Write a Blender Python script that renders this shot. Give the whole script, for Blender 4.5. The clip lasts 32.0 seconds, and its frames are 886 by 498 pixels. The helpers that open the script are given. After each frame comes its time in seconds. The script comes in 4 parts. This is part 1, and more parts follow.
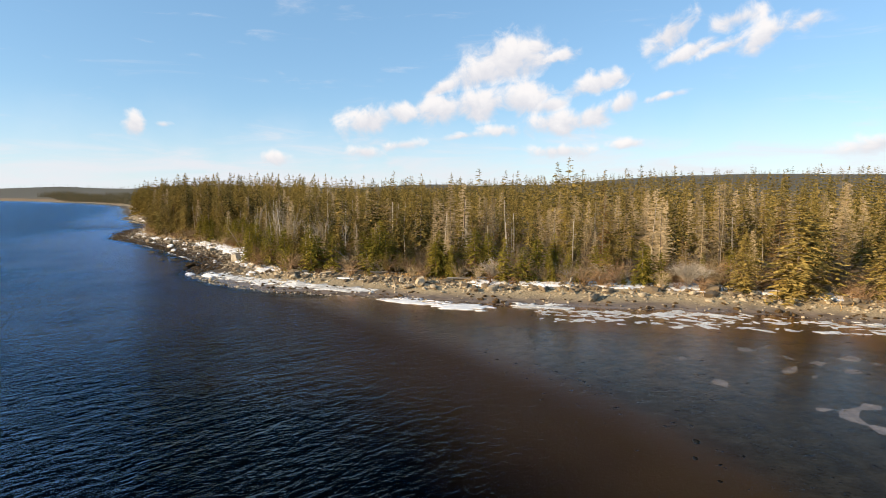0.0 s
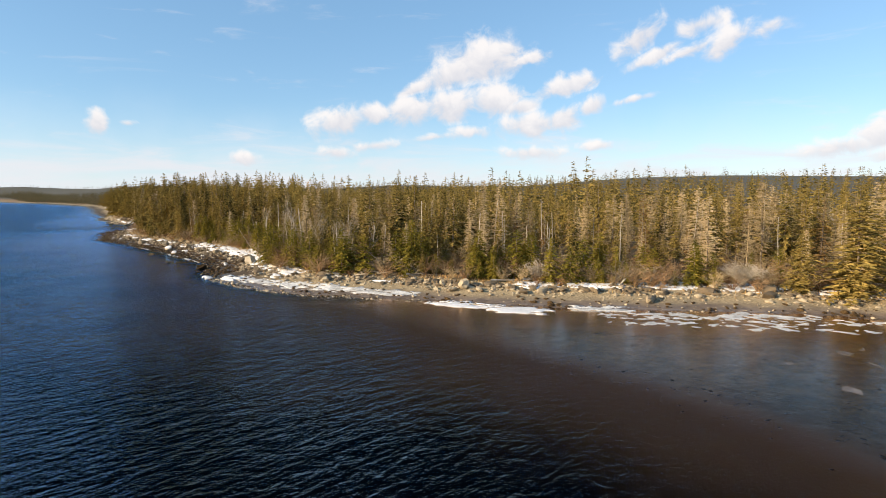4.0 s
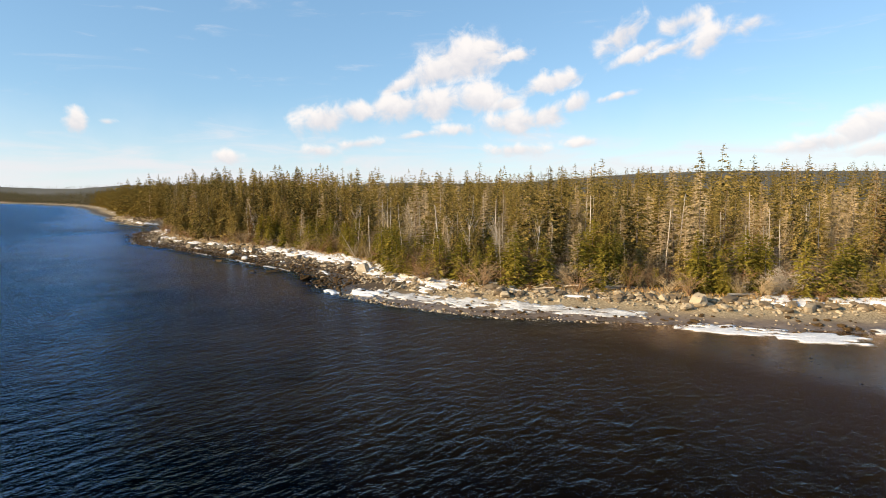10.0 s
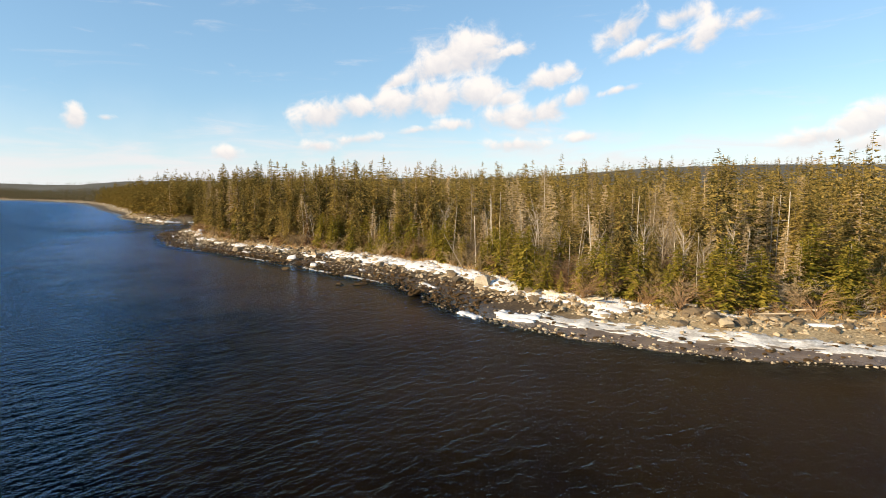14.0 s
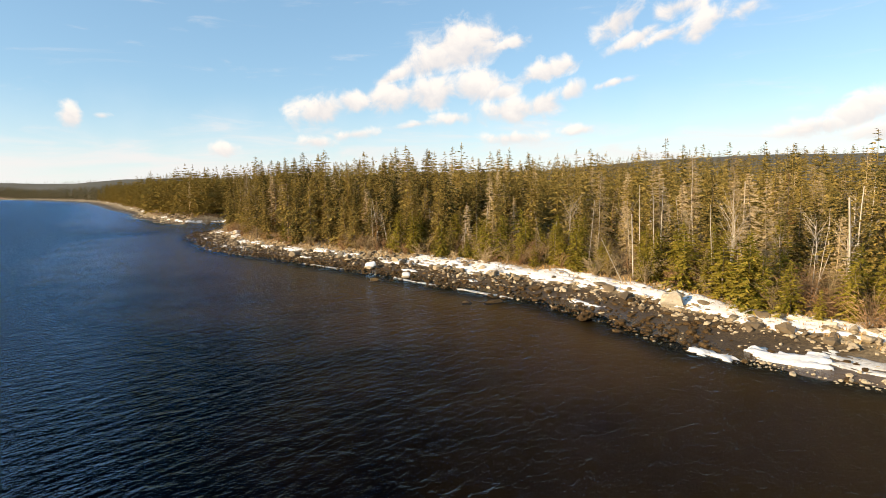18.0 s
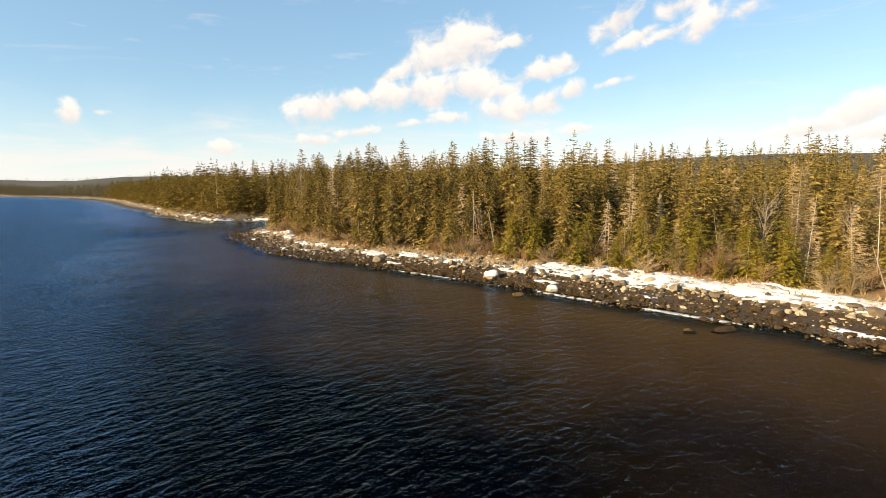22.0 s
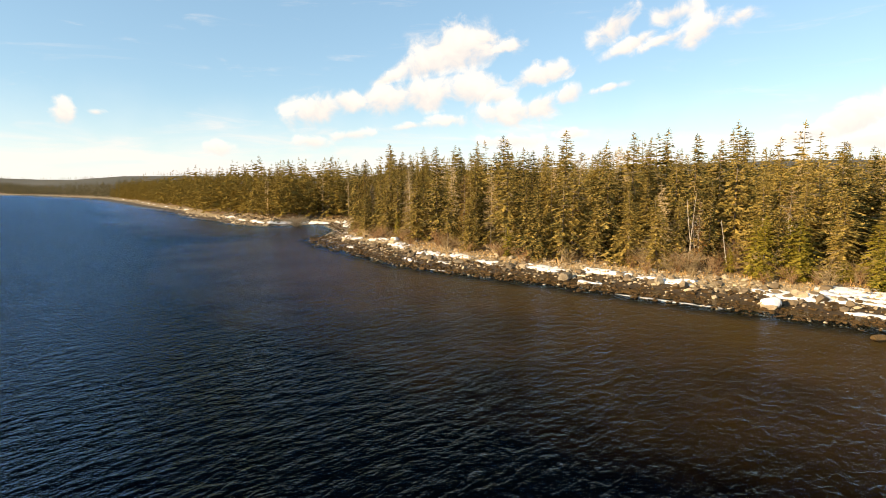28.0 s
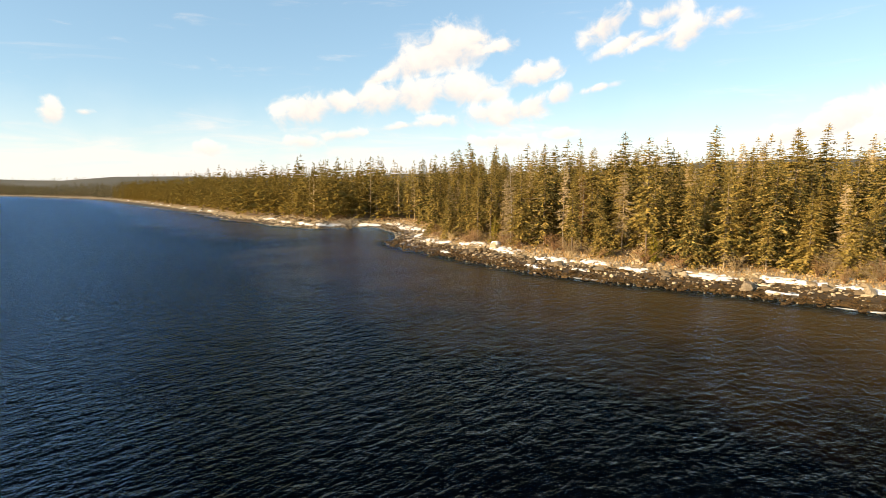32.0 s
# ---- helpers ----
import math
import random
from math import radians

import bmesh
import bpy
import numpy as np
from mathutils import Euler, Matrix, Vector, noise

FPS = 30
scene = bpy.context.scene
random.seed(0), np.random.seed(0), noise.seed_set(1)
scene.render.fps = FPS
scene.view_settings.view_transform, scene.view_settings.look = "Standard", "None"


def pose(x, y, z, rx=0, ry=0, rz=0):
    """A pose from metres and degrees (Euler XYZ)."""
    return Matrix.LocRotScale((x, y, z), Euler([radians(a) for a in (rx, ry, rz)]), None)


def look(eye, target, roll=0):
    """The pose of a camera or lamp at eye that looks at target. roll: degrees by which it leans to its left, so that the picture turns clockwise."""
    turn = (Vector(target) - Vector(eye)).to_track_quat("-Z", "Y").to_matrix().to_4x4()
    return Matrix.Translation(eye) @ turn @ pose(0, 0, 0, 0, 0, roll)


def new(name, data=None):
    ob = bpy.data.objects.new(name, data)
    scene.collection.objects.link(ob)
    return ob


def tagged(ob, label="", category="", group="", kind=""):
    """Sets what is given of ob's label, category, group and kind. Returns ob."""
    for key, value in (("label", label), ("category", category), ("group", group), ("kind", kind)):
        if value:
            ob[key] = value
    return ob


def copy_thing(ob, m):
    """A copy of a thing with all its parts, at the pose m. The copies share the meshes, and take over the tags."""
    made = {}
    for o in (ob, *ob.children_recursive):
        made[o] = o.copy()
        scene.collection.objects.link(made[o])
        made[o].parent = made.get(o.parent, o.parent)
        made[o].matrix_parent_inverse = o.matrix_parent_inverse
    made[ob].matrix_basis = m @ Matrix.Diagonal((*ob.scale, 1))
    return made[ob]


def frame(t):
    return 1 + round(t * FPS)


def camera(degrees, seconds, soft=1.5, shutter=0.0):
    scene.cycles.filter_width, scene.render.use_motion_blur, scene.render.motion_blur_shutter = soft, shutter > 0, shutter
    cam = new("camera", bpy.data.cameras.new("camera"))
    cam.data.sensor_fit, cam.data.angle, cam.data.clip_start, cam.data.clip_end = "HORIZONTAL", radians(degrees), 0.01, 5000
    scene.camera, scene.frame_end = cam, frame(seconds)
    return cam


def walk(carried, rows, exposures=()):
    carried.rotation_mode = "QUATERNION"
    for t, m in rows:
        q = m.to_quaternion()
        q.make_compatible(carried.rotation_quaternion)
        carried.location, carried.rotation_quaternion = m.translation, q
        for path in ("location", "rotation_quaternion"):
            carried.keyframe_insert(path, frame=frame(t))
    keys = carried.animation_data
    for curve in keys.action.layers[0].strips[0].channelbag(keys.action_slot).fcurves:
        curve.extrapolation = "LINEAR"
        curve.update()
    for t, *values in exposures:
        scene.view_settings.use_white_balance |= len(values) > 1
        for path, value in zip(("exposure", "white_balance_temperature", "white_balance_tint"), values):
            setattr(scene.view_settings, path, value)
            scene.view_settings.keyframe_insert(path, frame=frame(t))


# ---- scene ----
cam = camera(76.0, 32.0, soft=0.6)
PATH = [  # seconds, place, yaw, pitch, roll
    (0.0, -0.00, 0.00, 9.34, 0.39, -5.07, -0.19),
    (0.5, -0.82, 0.36, 9.30, -0.15, -5.04, -0.18),
    (1.0, -1.56, 0.69, 9.26, -0.69, -5.01, -0.18),
    (1.5, -2.36, 1.02, 9.22, -1.16, -4.99, -0.19),
    (2.0, -3.20, 1.32, 9.19, -1.54, -4.97, -0.19),
    (2.5, -4.06, 1.59, 9.16, -1.84, -4.96, -0.20),
    (4.5, -8.05, 2.93, 9.06, -2.56, -4.97, -0.24),
    (5.0, -9.33, 3.46, 9.02, -2.71, -4.99, -0.23),
    (5.5, -10.73, 4.12, 8.98, -2.85, -5.00, -0.21),
    (6.0, -12.24, 4.93, 8.94, -2.98, -5.02, -0.18),
    (6.5, -13.80, 5.90, 8.90, -3.12, -5.04, -0.14),
    (7.0, -15.38, 7.04, 8.86, -3.26, -5.05, -0.10),
    (7.5, -16.97, 8.32, 8.82, -3.40, -5.08, -0.05),
    (8.0, -18.52, 9.71, 8.79, -3.54, -5.10, -0.01),
    (8.5, -20.00, 11.12, 8.78, -3.68, -5.13, 0.03),
    (9.0, -21.53, 12.60, 8.77, -3.77, -5.15, 0.07),
    (9.5, -23.03, 14.08, 8.77, -3.84, -5.17, 0.11),
    (10.0, -24.49, 15.56, 8.79, -3.89, -5.19, 0.13),
    (10.5, -25.88, 17.01, 8.81, -3.93, -5.23, 0.15),
    (11.0, -27.26, 18.49, 8.84, -3.94, -5.27, 0.16),
    (11.5, -28.63, 19.98, 8.88, -3.92, -5.32, 0.16),
    (12.0, -30.03, 21.46, 8.91, -3.89, -5.38, 0.17),
    (12.5, -31.46, 22.96, 8.94, -3.88, -5.46, 0.18),
    (13.0, -32.96, 24.48, 8.97, -3.87, -5.53, 0.21),
    (13.5, -34.49, 26.02, 9.00, -3.90, -5.61, 0.25),
    (14.0, -36.04, 27.60, 9.02, -3.93, -5.68, 0.30),
    (14.5, -37.59, 29.22, 9.04, -3.95, -5.76, 0.38),
    (16.5, -43.22, 35.69, 9.03, -4.04, -6.06, 0.84),
    (17.0, -44.58, 37.30, 9.02, -4.07, -6.13, 0.90),
    (17.5, -45.97, 38.91, 9.02, -4.10, -6.19, 0.95),
    (18.0, -47.39, 40.51, 9.02, -4.14, -6.23, 0.96),
    (18.5, -48.88, 42.11, 9.02, -4.18, -6.26, 0.96),
    (19.0, -50.41, 43.67, 9.02, -4.21, -6.28, 0.93),
    (19.5, -51.95, 45.17, 8.99, -4.20, -6.29, 0.90),
    (20.0, -53.50, 46.67, 8.95, -4.18, -6.29, 0.87),
    (20.5, -55.03, 48.18, 8.90, -4.16, -6.30, 0.83),
    (21.0, -56.48, 49.66, 8.82, -4.17, -6.31, 0.79),
    (21.5, -57.90, 51.05, 8.75, -4.18, -6.33, 0.75),
    (22.0, -59.30, 52.37, 8.67, -4.20, -6.34, 0.72),
    (22.5, -60.69, 53.63, 8.60, -4.21, -6.33, 0.67),
    (23.0, -62.11, 54.88, 8.55, -4.22, -6.31, 0.62),
    (23.5, -63.59, 56.18, 8.52, -4.24, -6.27, 0.55),
    (24.0, -65.10, 57.50, 8.50, -4.27, -6.23, 0.48),
    (24.5, -66.55, 58.80, 8.49, -4.31, -6.19, 0.41),
    (25.0, -67.98, 60.08, 8.49, -4.36, -6.15, 0.34),
    (25.5, -69.44, 61.31, 8.49, -4.40, -6.12, 0.28),
    (27.5, -75.81, 65.70, 8.51, -4.57, -6.05, 0.13),
    (28.0, -77.47, 66.64, 8.52, -4.65, -6.04, 0.12),
    (28.5, -79.18, 67.55, 8.54, -4.73, -6.03, 0.11),
    (29.0, -80.95, 68.41, 8.56, -4.81, -6.03, 0.11),
    (29.5, -82.76, 69.23, 8.58, -4.89, -6.03, 0.13),
    (30.0, -84.59, 70.03, 8.59, -4.98, -6.04, 0.15),
    (30.5, -86.42, 70.83, 8.61, -5.09, -6.04, 0.17),
    (31.0, -88.23, 71.64, 8.63, -5.21, -6.04, 0.20),
    (31.5, -90.05, 72.44, 8.65, -5.35, -6.04, 0.22),
    (32.0, -91.87, 73.24, 8.67, -5.48, -6.05, 0.24),
]
walk(cam, [(t, pose(x, y, z, 90 + pitch, roll, yaw)) for t, x, y, z, yaw, pitch, roll in PATH],
     exposures=[(0.0, 0.72, 6500, 10), (14.0, 0.77, 6850, 10), (32.0, 1.00, 7750, 11)])

# ---- world, sun, exposure ----
SUN_AZ, SUN_EL = 247.0, 19.0     # compass degrees from +y towards +x


def nodes_of(tree):
    tree.nodes.clear()
    return tree.nodes, tree.links


def math_node(nt, op, a, b=None, c=None, clamp=False):
    n = nt.nodes.new("ShaderNodeMath")
    n.operation, n.use_clamp = op, clamp
    for i, v in enumerate((a, b, c)):
        if v is None:
            continue
        if isinstance(v, (int, float)):
            n.inputs[i].default_value = v
        else:
            nt.links.new(v, n.inputs[i])
    return n.outputs[0]


def mix_color(nt, fac, a, b):
    n = nt.nodes.new("ShaderNodeMix")
    n.data_type = "RGBA"
    for sock, v in ((n.inputs[0], fac), (n.inputs[6], a), (n.inputs[7], b)):
        if isinstance(v, (int, float)):
            sock.default_value = v
        elif isinstance(v, tuple):
            sock.default_value = (*v, 1)
        else:
            nt.links.new(v, sock)
    return n.outputs[2]


def ramp(nt, value, lo, hi):
    n = nt.nodes.new("ShaderNodeMapRange")
    n.interpolation_type = "SMOOTHSTEP"
    nt.links.new(value, n.inputs[0])
    n.inputs[1].default_value, n.inputs[2].default_value = lo, hi
    return n.outputs[0]


def noise_node(nt, vec, scale, detail=3.0, rough=0.55, distort=0.0):
    n = nt.nodes.new("ShaderNodeTexNoise")
    n.inputs["Scale"].default_value, n.inputs["Detail"].default_value = scale, detail
    n.inputs["Roughness"].default_value, n.inputs["Distortion"].default_value = rough, distort
    if vec is not None:
        nt.links.new(vec, n.inputs["Vector"])
    return n.outputs[0]


# clouds: azimuth, elevation, half width, half height, slant (degrees), density
CLOUDS = [
    (6.4, 13.5, 5.0, 2.62, 8, 1.25),
    (3.2, 12.2, 4.6, 2.00, 18, 1.15),
    (-0.4, 10.8, 3.5, 1.01, 22, 0.90),
    (8.4, 14.3, 2.5, 1.43, 0, 1.00),
    (10.7, 13.5, 3.0, 0.85, 14, 0.75),
    (-7.8, 7.6, 3.5, 1.71, 14, 1.20),
    (-4.4, 8.5, 2.7, 1.23, 0, 1.05),
    (-0.8, 8.9, 3.3, 1.72, 5, 1.20),
    (3.3, 9.3, 4.3, 1.86, 3, 1.25),
    (7.5, 9.6, 4.0, 1.92, 4, 1.25),
    (10.0, 9.0, 2.8, 1.37, 10, 1.00),
    (14.4, 10.9, 3.9, 1.26, 14, 1.15),
    (16.0, 11.3, 2.0, 0.92, 10, 1.00),
    (20.8, 9.5, 3.6, 0.59, 12, 0.55),
    (11.3, 7.4, 4.8, 1.67, 2, 1.15),
    (14.0, 7.9, 3.4, 1.51, 20, 1.10),
    (16.7, 8.9, 2.0, 1.28, 30, 1.10),
    (5.1, 6.7, 4.2, 1.06, 4, 0.60),
    (1.4, 6.2, 3.9, 0.71, 8, 0.50),
    (-8.2, 4.6, 2.3, 0.91, 0, 0.90),
    (-4.3, 5.3, 4.3, 0.85, 6, 0.65),
    (-16.7, 3.9, 1.9, 0.94, 0, 0.90),
    (11.3, 4.7, 5.0, 0.99, 0, 0.80),
    (17.3, 5.2, 2.7, 0.90, 8, 0.70),
    (-28.5, 6.6, 1.0, 1.37, 0, 1.20),
    (-26.3, 6.5, 1.3, 0.55, 0, 0.60),
    (20.8, 14.8, 3.1, 1.60, 32, 1.10),
    (22.3, 13.1, 3.5, 0.88, 24, 0.95),
    (26.0, 15.4, 4.4, 1.54, 10, 0.60),
    (28.4, 13.8, 3.1, 1.43, 22, 1.10),
    (25.4, 13.3, 3.6, 0.80, 18, 0.85),
    (31.5, 14.6, 3.4, 1.26, 18, 0.50),
    (40.1, 5.6, 3.0, 1.83, 18, 1.25),
    (37.3, 4.5, 4.5, 1.20, 8, 0.95),
    (42.1, 3.9, 3.9, 1.13, 0, 1.00),
    (45.3, 6.2, 4.3, 2.23, 10, 1.20),
]

world = bpy.data.worlds.new("sky")
scene.world = world
world.use_nodes = True
wt = world.node_tree
nodes_of(wt)
sky = wt.nodes.new("ShaderNodeTexSky")
sky.sky_type, sky.sun_disc = "NISHITA", False
sky.sun_elevation, sky.sun_rotation = radians(SUN_EL), radians(SUN_AZ)
sky.altitude, sky.air_density, sky.dust_density, sky.ozone_density = 0.0, 1.0, 0.1, 2.4
coord = wt.nodes.new("ShaderNodeTexCoord").outputs["Generated"]
sep = wt.nodes.new("ShaderNodeSeparateXYZ")
wt.links.new(coord, sep.inputs[0])
w_az = math_node(wt, "MULTIPLY", math_node(wt, "ARCTAN2", sep.outputs[0], sep.outputs[1]), 57.2958)
w_el = math_node(wt, "MULTIPLY", math_node(wt, "ARCSINE", sep.outputs[2]), 57.2958)
comb = wt.nodes.new("ShaderNodeCombineXYZ")
wt.links.new(w_az, comb.inputs[0])
wt.links.new(w_el, comb.inputs[1])
billow = noise_node(wt, comb.outputs[0], 0.42, 7.0, 0.58, 0.4)
wisp = noise_node(wt, comb.outputs[0], 0.16, 4.0, 0.55)
field = crest = None
for c_az, c_el, c_w, c_h, c_tilt, c_d in CLOUDS:
    mp = wt.nodes.new("ShaderNodeMapping")
    mp.vector_type = "TEXTURE"
    mp.inputs["Location"].default_value = (c_az, c_el, 0)
    mp.inputs["Rotation"].default_value = (0, 0, radians(c_tilt))
    mp.inputs["Scale"].default_value = (c_w, c_h, 1)
    wt.links.new(comb.outputs[0], mp.inputs["Vector"])
    ln = wt.nodes.new("ShaderNodeVectorMath")
    ln.operation = "LENGTH"
    wt.links.new(mp.outputs[0], ln.inputs[0])
    one = math_node(wt, "MULTIPLY_ADD", ln.outputs["Value"], -1.45, 0.28 + 0.78 * c_d)
    sy = wt.nodes.new("ShaderNodeSeparateXYZ")
    wt.links.new(mp.outputs[0], sy.inputs[0])
    high = math_node(wt, "MULTIPLY_ADD", sy.outputs[1], 0.55, one)
    field = one if field is None else math_node(wt, "MAXIMUM", field, one)
    crest = high if crest is None else math_node(wt, "MAXIMUM", crest, high)
lump = math_node(wt, "MULTIPLY", math_node(wt, "SUBTRACT", billow, 0.5), 2.9)
shape = math_node(wt, "ADD", math_node(wt, "MAXIMUM", field, -1.2), lump)
thin = math_node(wt, "MULTIPLY", ramp(wt, shape, -0.30, 0.70), 0.93)
haze = math_node(wt, "MULTIPLY", ramp(wt, math_node(wt, "MULTIPLY_ADD", math_node(wt, "SUBTRACT", wisp, 0.5), 6.0, w_el), 10.0, -3.0), 0.72)
# cloud tops white, undersides greyer
lit = math_node(wt, "ADD", math_node(wt, "SUBTRACT", crest, field), math_node(wt, "MULTIPLY", lump, 0.45))
cloud_col = mix_color(wt, ramp(wt, lit, -0.35, 0.40), (4.5, 4.45, 4.7), (6.0, 5.7, 5.55))
# long flat cloud low over the horizon
flat_vec = wt.nodes.new("ShaderNodeCombineXYZ")
wt.links.new(math_node(wt, "MULTIPLY", w_az, 0.10), flat_vec.inputs[0])
wt.links.new(math_node(wt, "MULTIPLY", w_el, 0.55), flat_vec.inputs[1])
sheet = noise_node(wt, flat_vec.outputs[0], 1.0, 6.0, 0.6, 0.6)
low = math_node(wt, "MULTIPLY", ramp(wt, w_el, 8.0, 1.5), 0.26)
stratus = math_node(wt, "MULTIPLY", ramp(wt, math_node(wt, "ADD", sheet, low), 0.56, 0.90), 0.75)
veiled = mix_color(wt, 0.33, sky.outputs[0], (1.7, 3.7, 6.0))
hazed = mix_color(wt, haze, veiled, (4.75, 5.25, 5.9))
final = mix_color(wt, thin, mix_color(wt, stratus, hazed, (5.0, 4.95, 5.2)), cloud_col)
bg = wt.nodes.new("ShaderNodeBackground")
bg.inputs["Strength"].default_value = 0.104
wt.links.new(final, bg.inputs["Color"])
wt.links.new(bg.outputs[0], wt.nodes.new("ShaderNodeOutputWorld").inputs[0])

sun_data = bpy.data.lights.new("sun", "SUN")
sun_data.energy, sun_data.angle, sun_data.color = 5.0, radians(0.55), (1.0, 0.79, 0.52)
sun = new("sun", sun_data)
sun_dir = Vector((math.sin(radians(SUN_AZ)) * math.cos(radians(SUN_EL)), math.cos(radians(SUN_AZ)) * math.cos(radians(SUN_EL)), math.sin(radians(SUN_EL))))
sun.matrix_world = look(sun_dir * 300 + Vector((0, 60, 0)), (0, 60, 0))

# ---- materials ----


def material(name):
    m = bpy.data.materials.new(name)
    m.use_nodes = True
    nt = m.node_tree
    nodes_of(nt)
    out = nt.nodes.new("ShaderNodeOutputMaterial")
    return m, nt, out


def place_vec(nt):
    return nt.nodes.new("ShaderNodeNewGeometry").outputs["Position"]


def principled(nt, out, color, rough=0.9, bump=None, strength=0.4, distance=0.05, spec=0.3):
    b = nt.nodes.new("ShaderNodeBsdfPrincipled")
    if isinstance(color, tuple):
        b.inputs["Base Color"].default_value = (*color, 1)
    else:
        nt.links.new(color, b.inputs["Base Color"])
    if isinstance(rough, (int, float)):
        b.inputs["Roughness"].default_value = rough
    else:
        nt.links.new(rough, b.inputs["Roughness"])
    b.inputs["Specular IOR Level"].default_value = spec
    if bump is not None:
        bn = nt.nodes.new("ShaderNodeBump")
        bn.inputs["Strength"].default_value, bn.inputs["Distance"].default_value = strength, distance
        nt.links.new(bump, bn.inputs["Height"])
        nt.links.new(bn.outputs[0], b.inputs["Normal"])
    nt.links.new(b.outputs[0], out.inputs[0])
    return b


def surface(name, c1, c2, scale, rough=0.9, fine=6.0, bump=0.4, spread=0.35, dist=0.05, spec=0.3, per_object=0.0, c3=None):
    """Two colours mixed by coarse and fine noise, with fine relief, and a shift from thing to thing."""
    m, nt, out = material(name)
    pos = place_vec(nt)
    big = noise_node(nt, pos, scale, 4.0, 0.6)
    small = noise_node(nt, pos, scale * fine, 4.0, 0.65)
    f = math_node(nt, "ADD", math_node(nt, "MULTIPLY", big, 0.6), math_node(nt, "MULTIPLY", small, 0.4))
    if per_object:
        rnd = nt.nodes.new("ShaderNodeObjectInfo").outputs["Random"]
        f = math_node(nt, "ADD", f, math_node(nt, "MULTIPLY", math_node(nt, "SUBTRACT", rnd, 0.5), per_object))
    col = mix_color(nt, ramp(nt, f, 0.5 - spread / 2, 0.5 + spread / 2), c1, c2)
    if c3:
        spots = ramp(nt, noise_node(nt, pos, scale * 2.3, 5.0, 0.7), 0.56, 0.68)
        col = mix_color(nt, spots, col, c3)
    principled(nt, out, col, rough, small, bump, dist, spec)
    return m


def foliage(name, c1, c2, c3, through_light=0.22):
    """Needles: hue shifts from tree to tree and along the crown, with some light let through."""
    m, nt, out = material(name)
    pos = place_vec(nt)
    rnd = nt.nodes.new("ShaderNodeObjectInfo").outputs["Random"]
    patch = noise_node(nt, pos, 0.35, 2.0, 0.5)
    fine = noise_node(nt, pos, 5.0, 2.0, 0.6)
    isl = nt.nodes.new("ShaderNodeNewGeometry").outputs["Random Per Island"]
    f = math_node(nt, "ADD", math_node(nt, "MULTIPLY", patch, 0.4), math_node(nt, "MULTIPLY", rnd, 0.6))
    col = mix_color(nt, ramp(nt, f, 0.3, 0.7), c1, c2)
    col = mix_color(nt, math_node(nt, "MULTIPLY", ramp(nt, math_node(nt, "ADD", fine, math_node(nt, "MULTIPLY", isl, 0.6)), 0.6, 1.0), 0.9), col, c3)
    d = nt.nodes.new("ShaderNodeBsdfDiffuse")
    t = nt.nodes.new("ShaderNodeBsdfTranslucent")
    nt.links.new(col, d.inputs[0])
    nt.links.new(col, t.inputs[0])
    mx = nt.nodes.new("ShaderNodeMixShader")
    mx.inputs[0].default_value = through_light
    nt.links.new(d.outputs[0], mx.inputs[1])
    nt.links.new(t.outputs[0], mx.inputs[2])
    nt.links.new(mx.outputs[0], out.inputs[0])
    return m


NEEDLES = foliage("spruce_needles", (0.058, 0.057, 0.019), (0.200, 0.150, 0.040), (0.38, 0.270, 0.084), 0.12)
NEEDLES_YOUNG = foliage("fir_needles", (0.100, 0.095, 0.014), (0.200, 0.165, 0.024), (0.30, 0.23, 0.045), 0.14)
NEEDLES_RUST = foliage("rusty_needles", (0.17, 0.085, 0.030), (0.21, 0.125, 0.045), (0.27, 0.17, 0.07))
NEEDLES_FAR = foliage("distant_needles", (0.085, 0.078, 0.020), (0.165, 0.122, 0.030), (0.25, 0.175, 0.05))
# aerial haze is put into these paler, greyer needles of the far woods
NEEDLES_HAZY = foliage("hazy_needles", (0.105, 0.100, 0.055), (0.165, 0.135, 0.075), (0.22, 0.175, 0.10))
BARK = surface("spruce_bark", (0.14, 0.105, 0.075), (0.30, 0.24, 0.175), 3.0, 0.95, 6.0, 0.5, per_object=0.4)
BARK_PALE = surface("weathered_wood", (0.34, 0.285, 0.215), (0.54, 0.475, 0.38), 2.5, 0.85, 7.0, 0.4, per_object=0.3)
TWIGS = surface("lichened_twigs", (0.25, 0.185, 0.098), (0.50, 0.375, 0.210), 0.9, 0.95, 7.0, 0.2, per_object=0.5)
TWIGS_RED = surface("alder_twigs", (0.21, 0.115, 0.055), (0.36, 0.225, 0.115), 0.8, 0.95, 7.0, 0.2, per_object=0.6)
TWIGS_GREY = surface("grey_twigs", (0.26, 0.215, 0.155), (0.44, 0.37, 0.28), 1.2, 0.9, 7.0, 0.2, per_object=0.3)
STRAW = surface("dead_grass", (0.30, 0.17, 0.06), (0.46, 0.30, 0.12), 0.7, 0.95, 9.0, 0.3)
ROCK = surface("granite", (0.15, 0.112, 0.070), (0.40, 0.325, 0.22), 1.4, 0.9, 7.0, 0.8, per_object=0.8, c3=(0.14, 0.115, 0.085))
ROCK_WEED = surface("rockweed_stone", (0.055, 0.032, 0.012), (0.150, 0.092, 0.036), 2.0, 0.8, 8.0, 0.8, dist=0.1, spec=0.2, per_object=0.4)
WEED = surface("rockweed", (0.012, 0.009, 0.006), (0.035, 0.024, 0.013), 1.5, 0.9, 8.0, 0.6, spec=0.1)
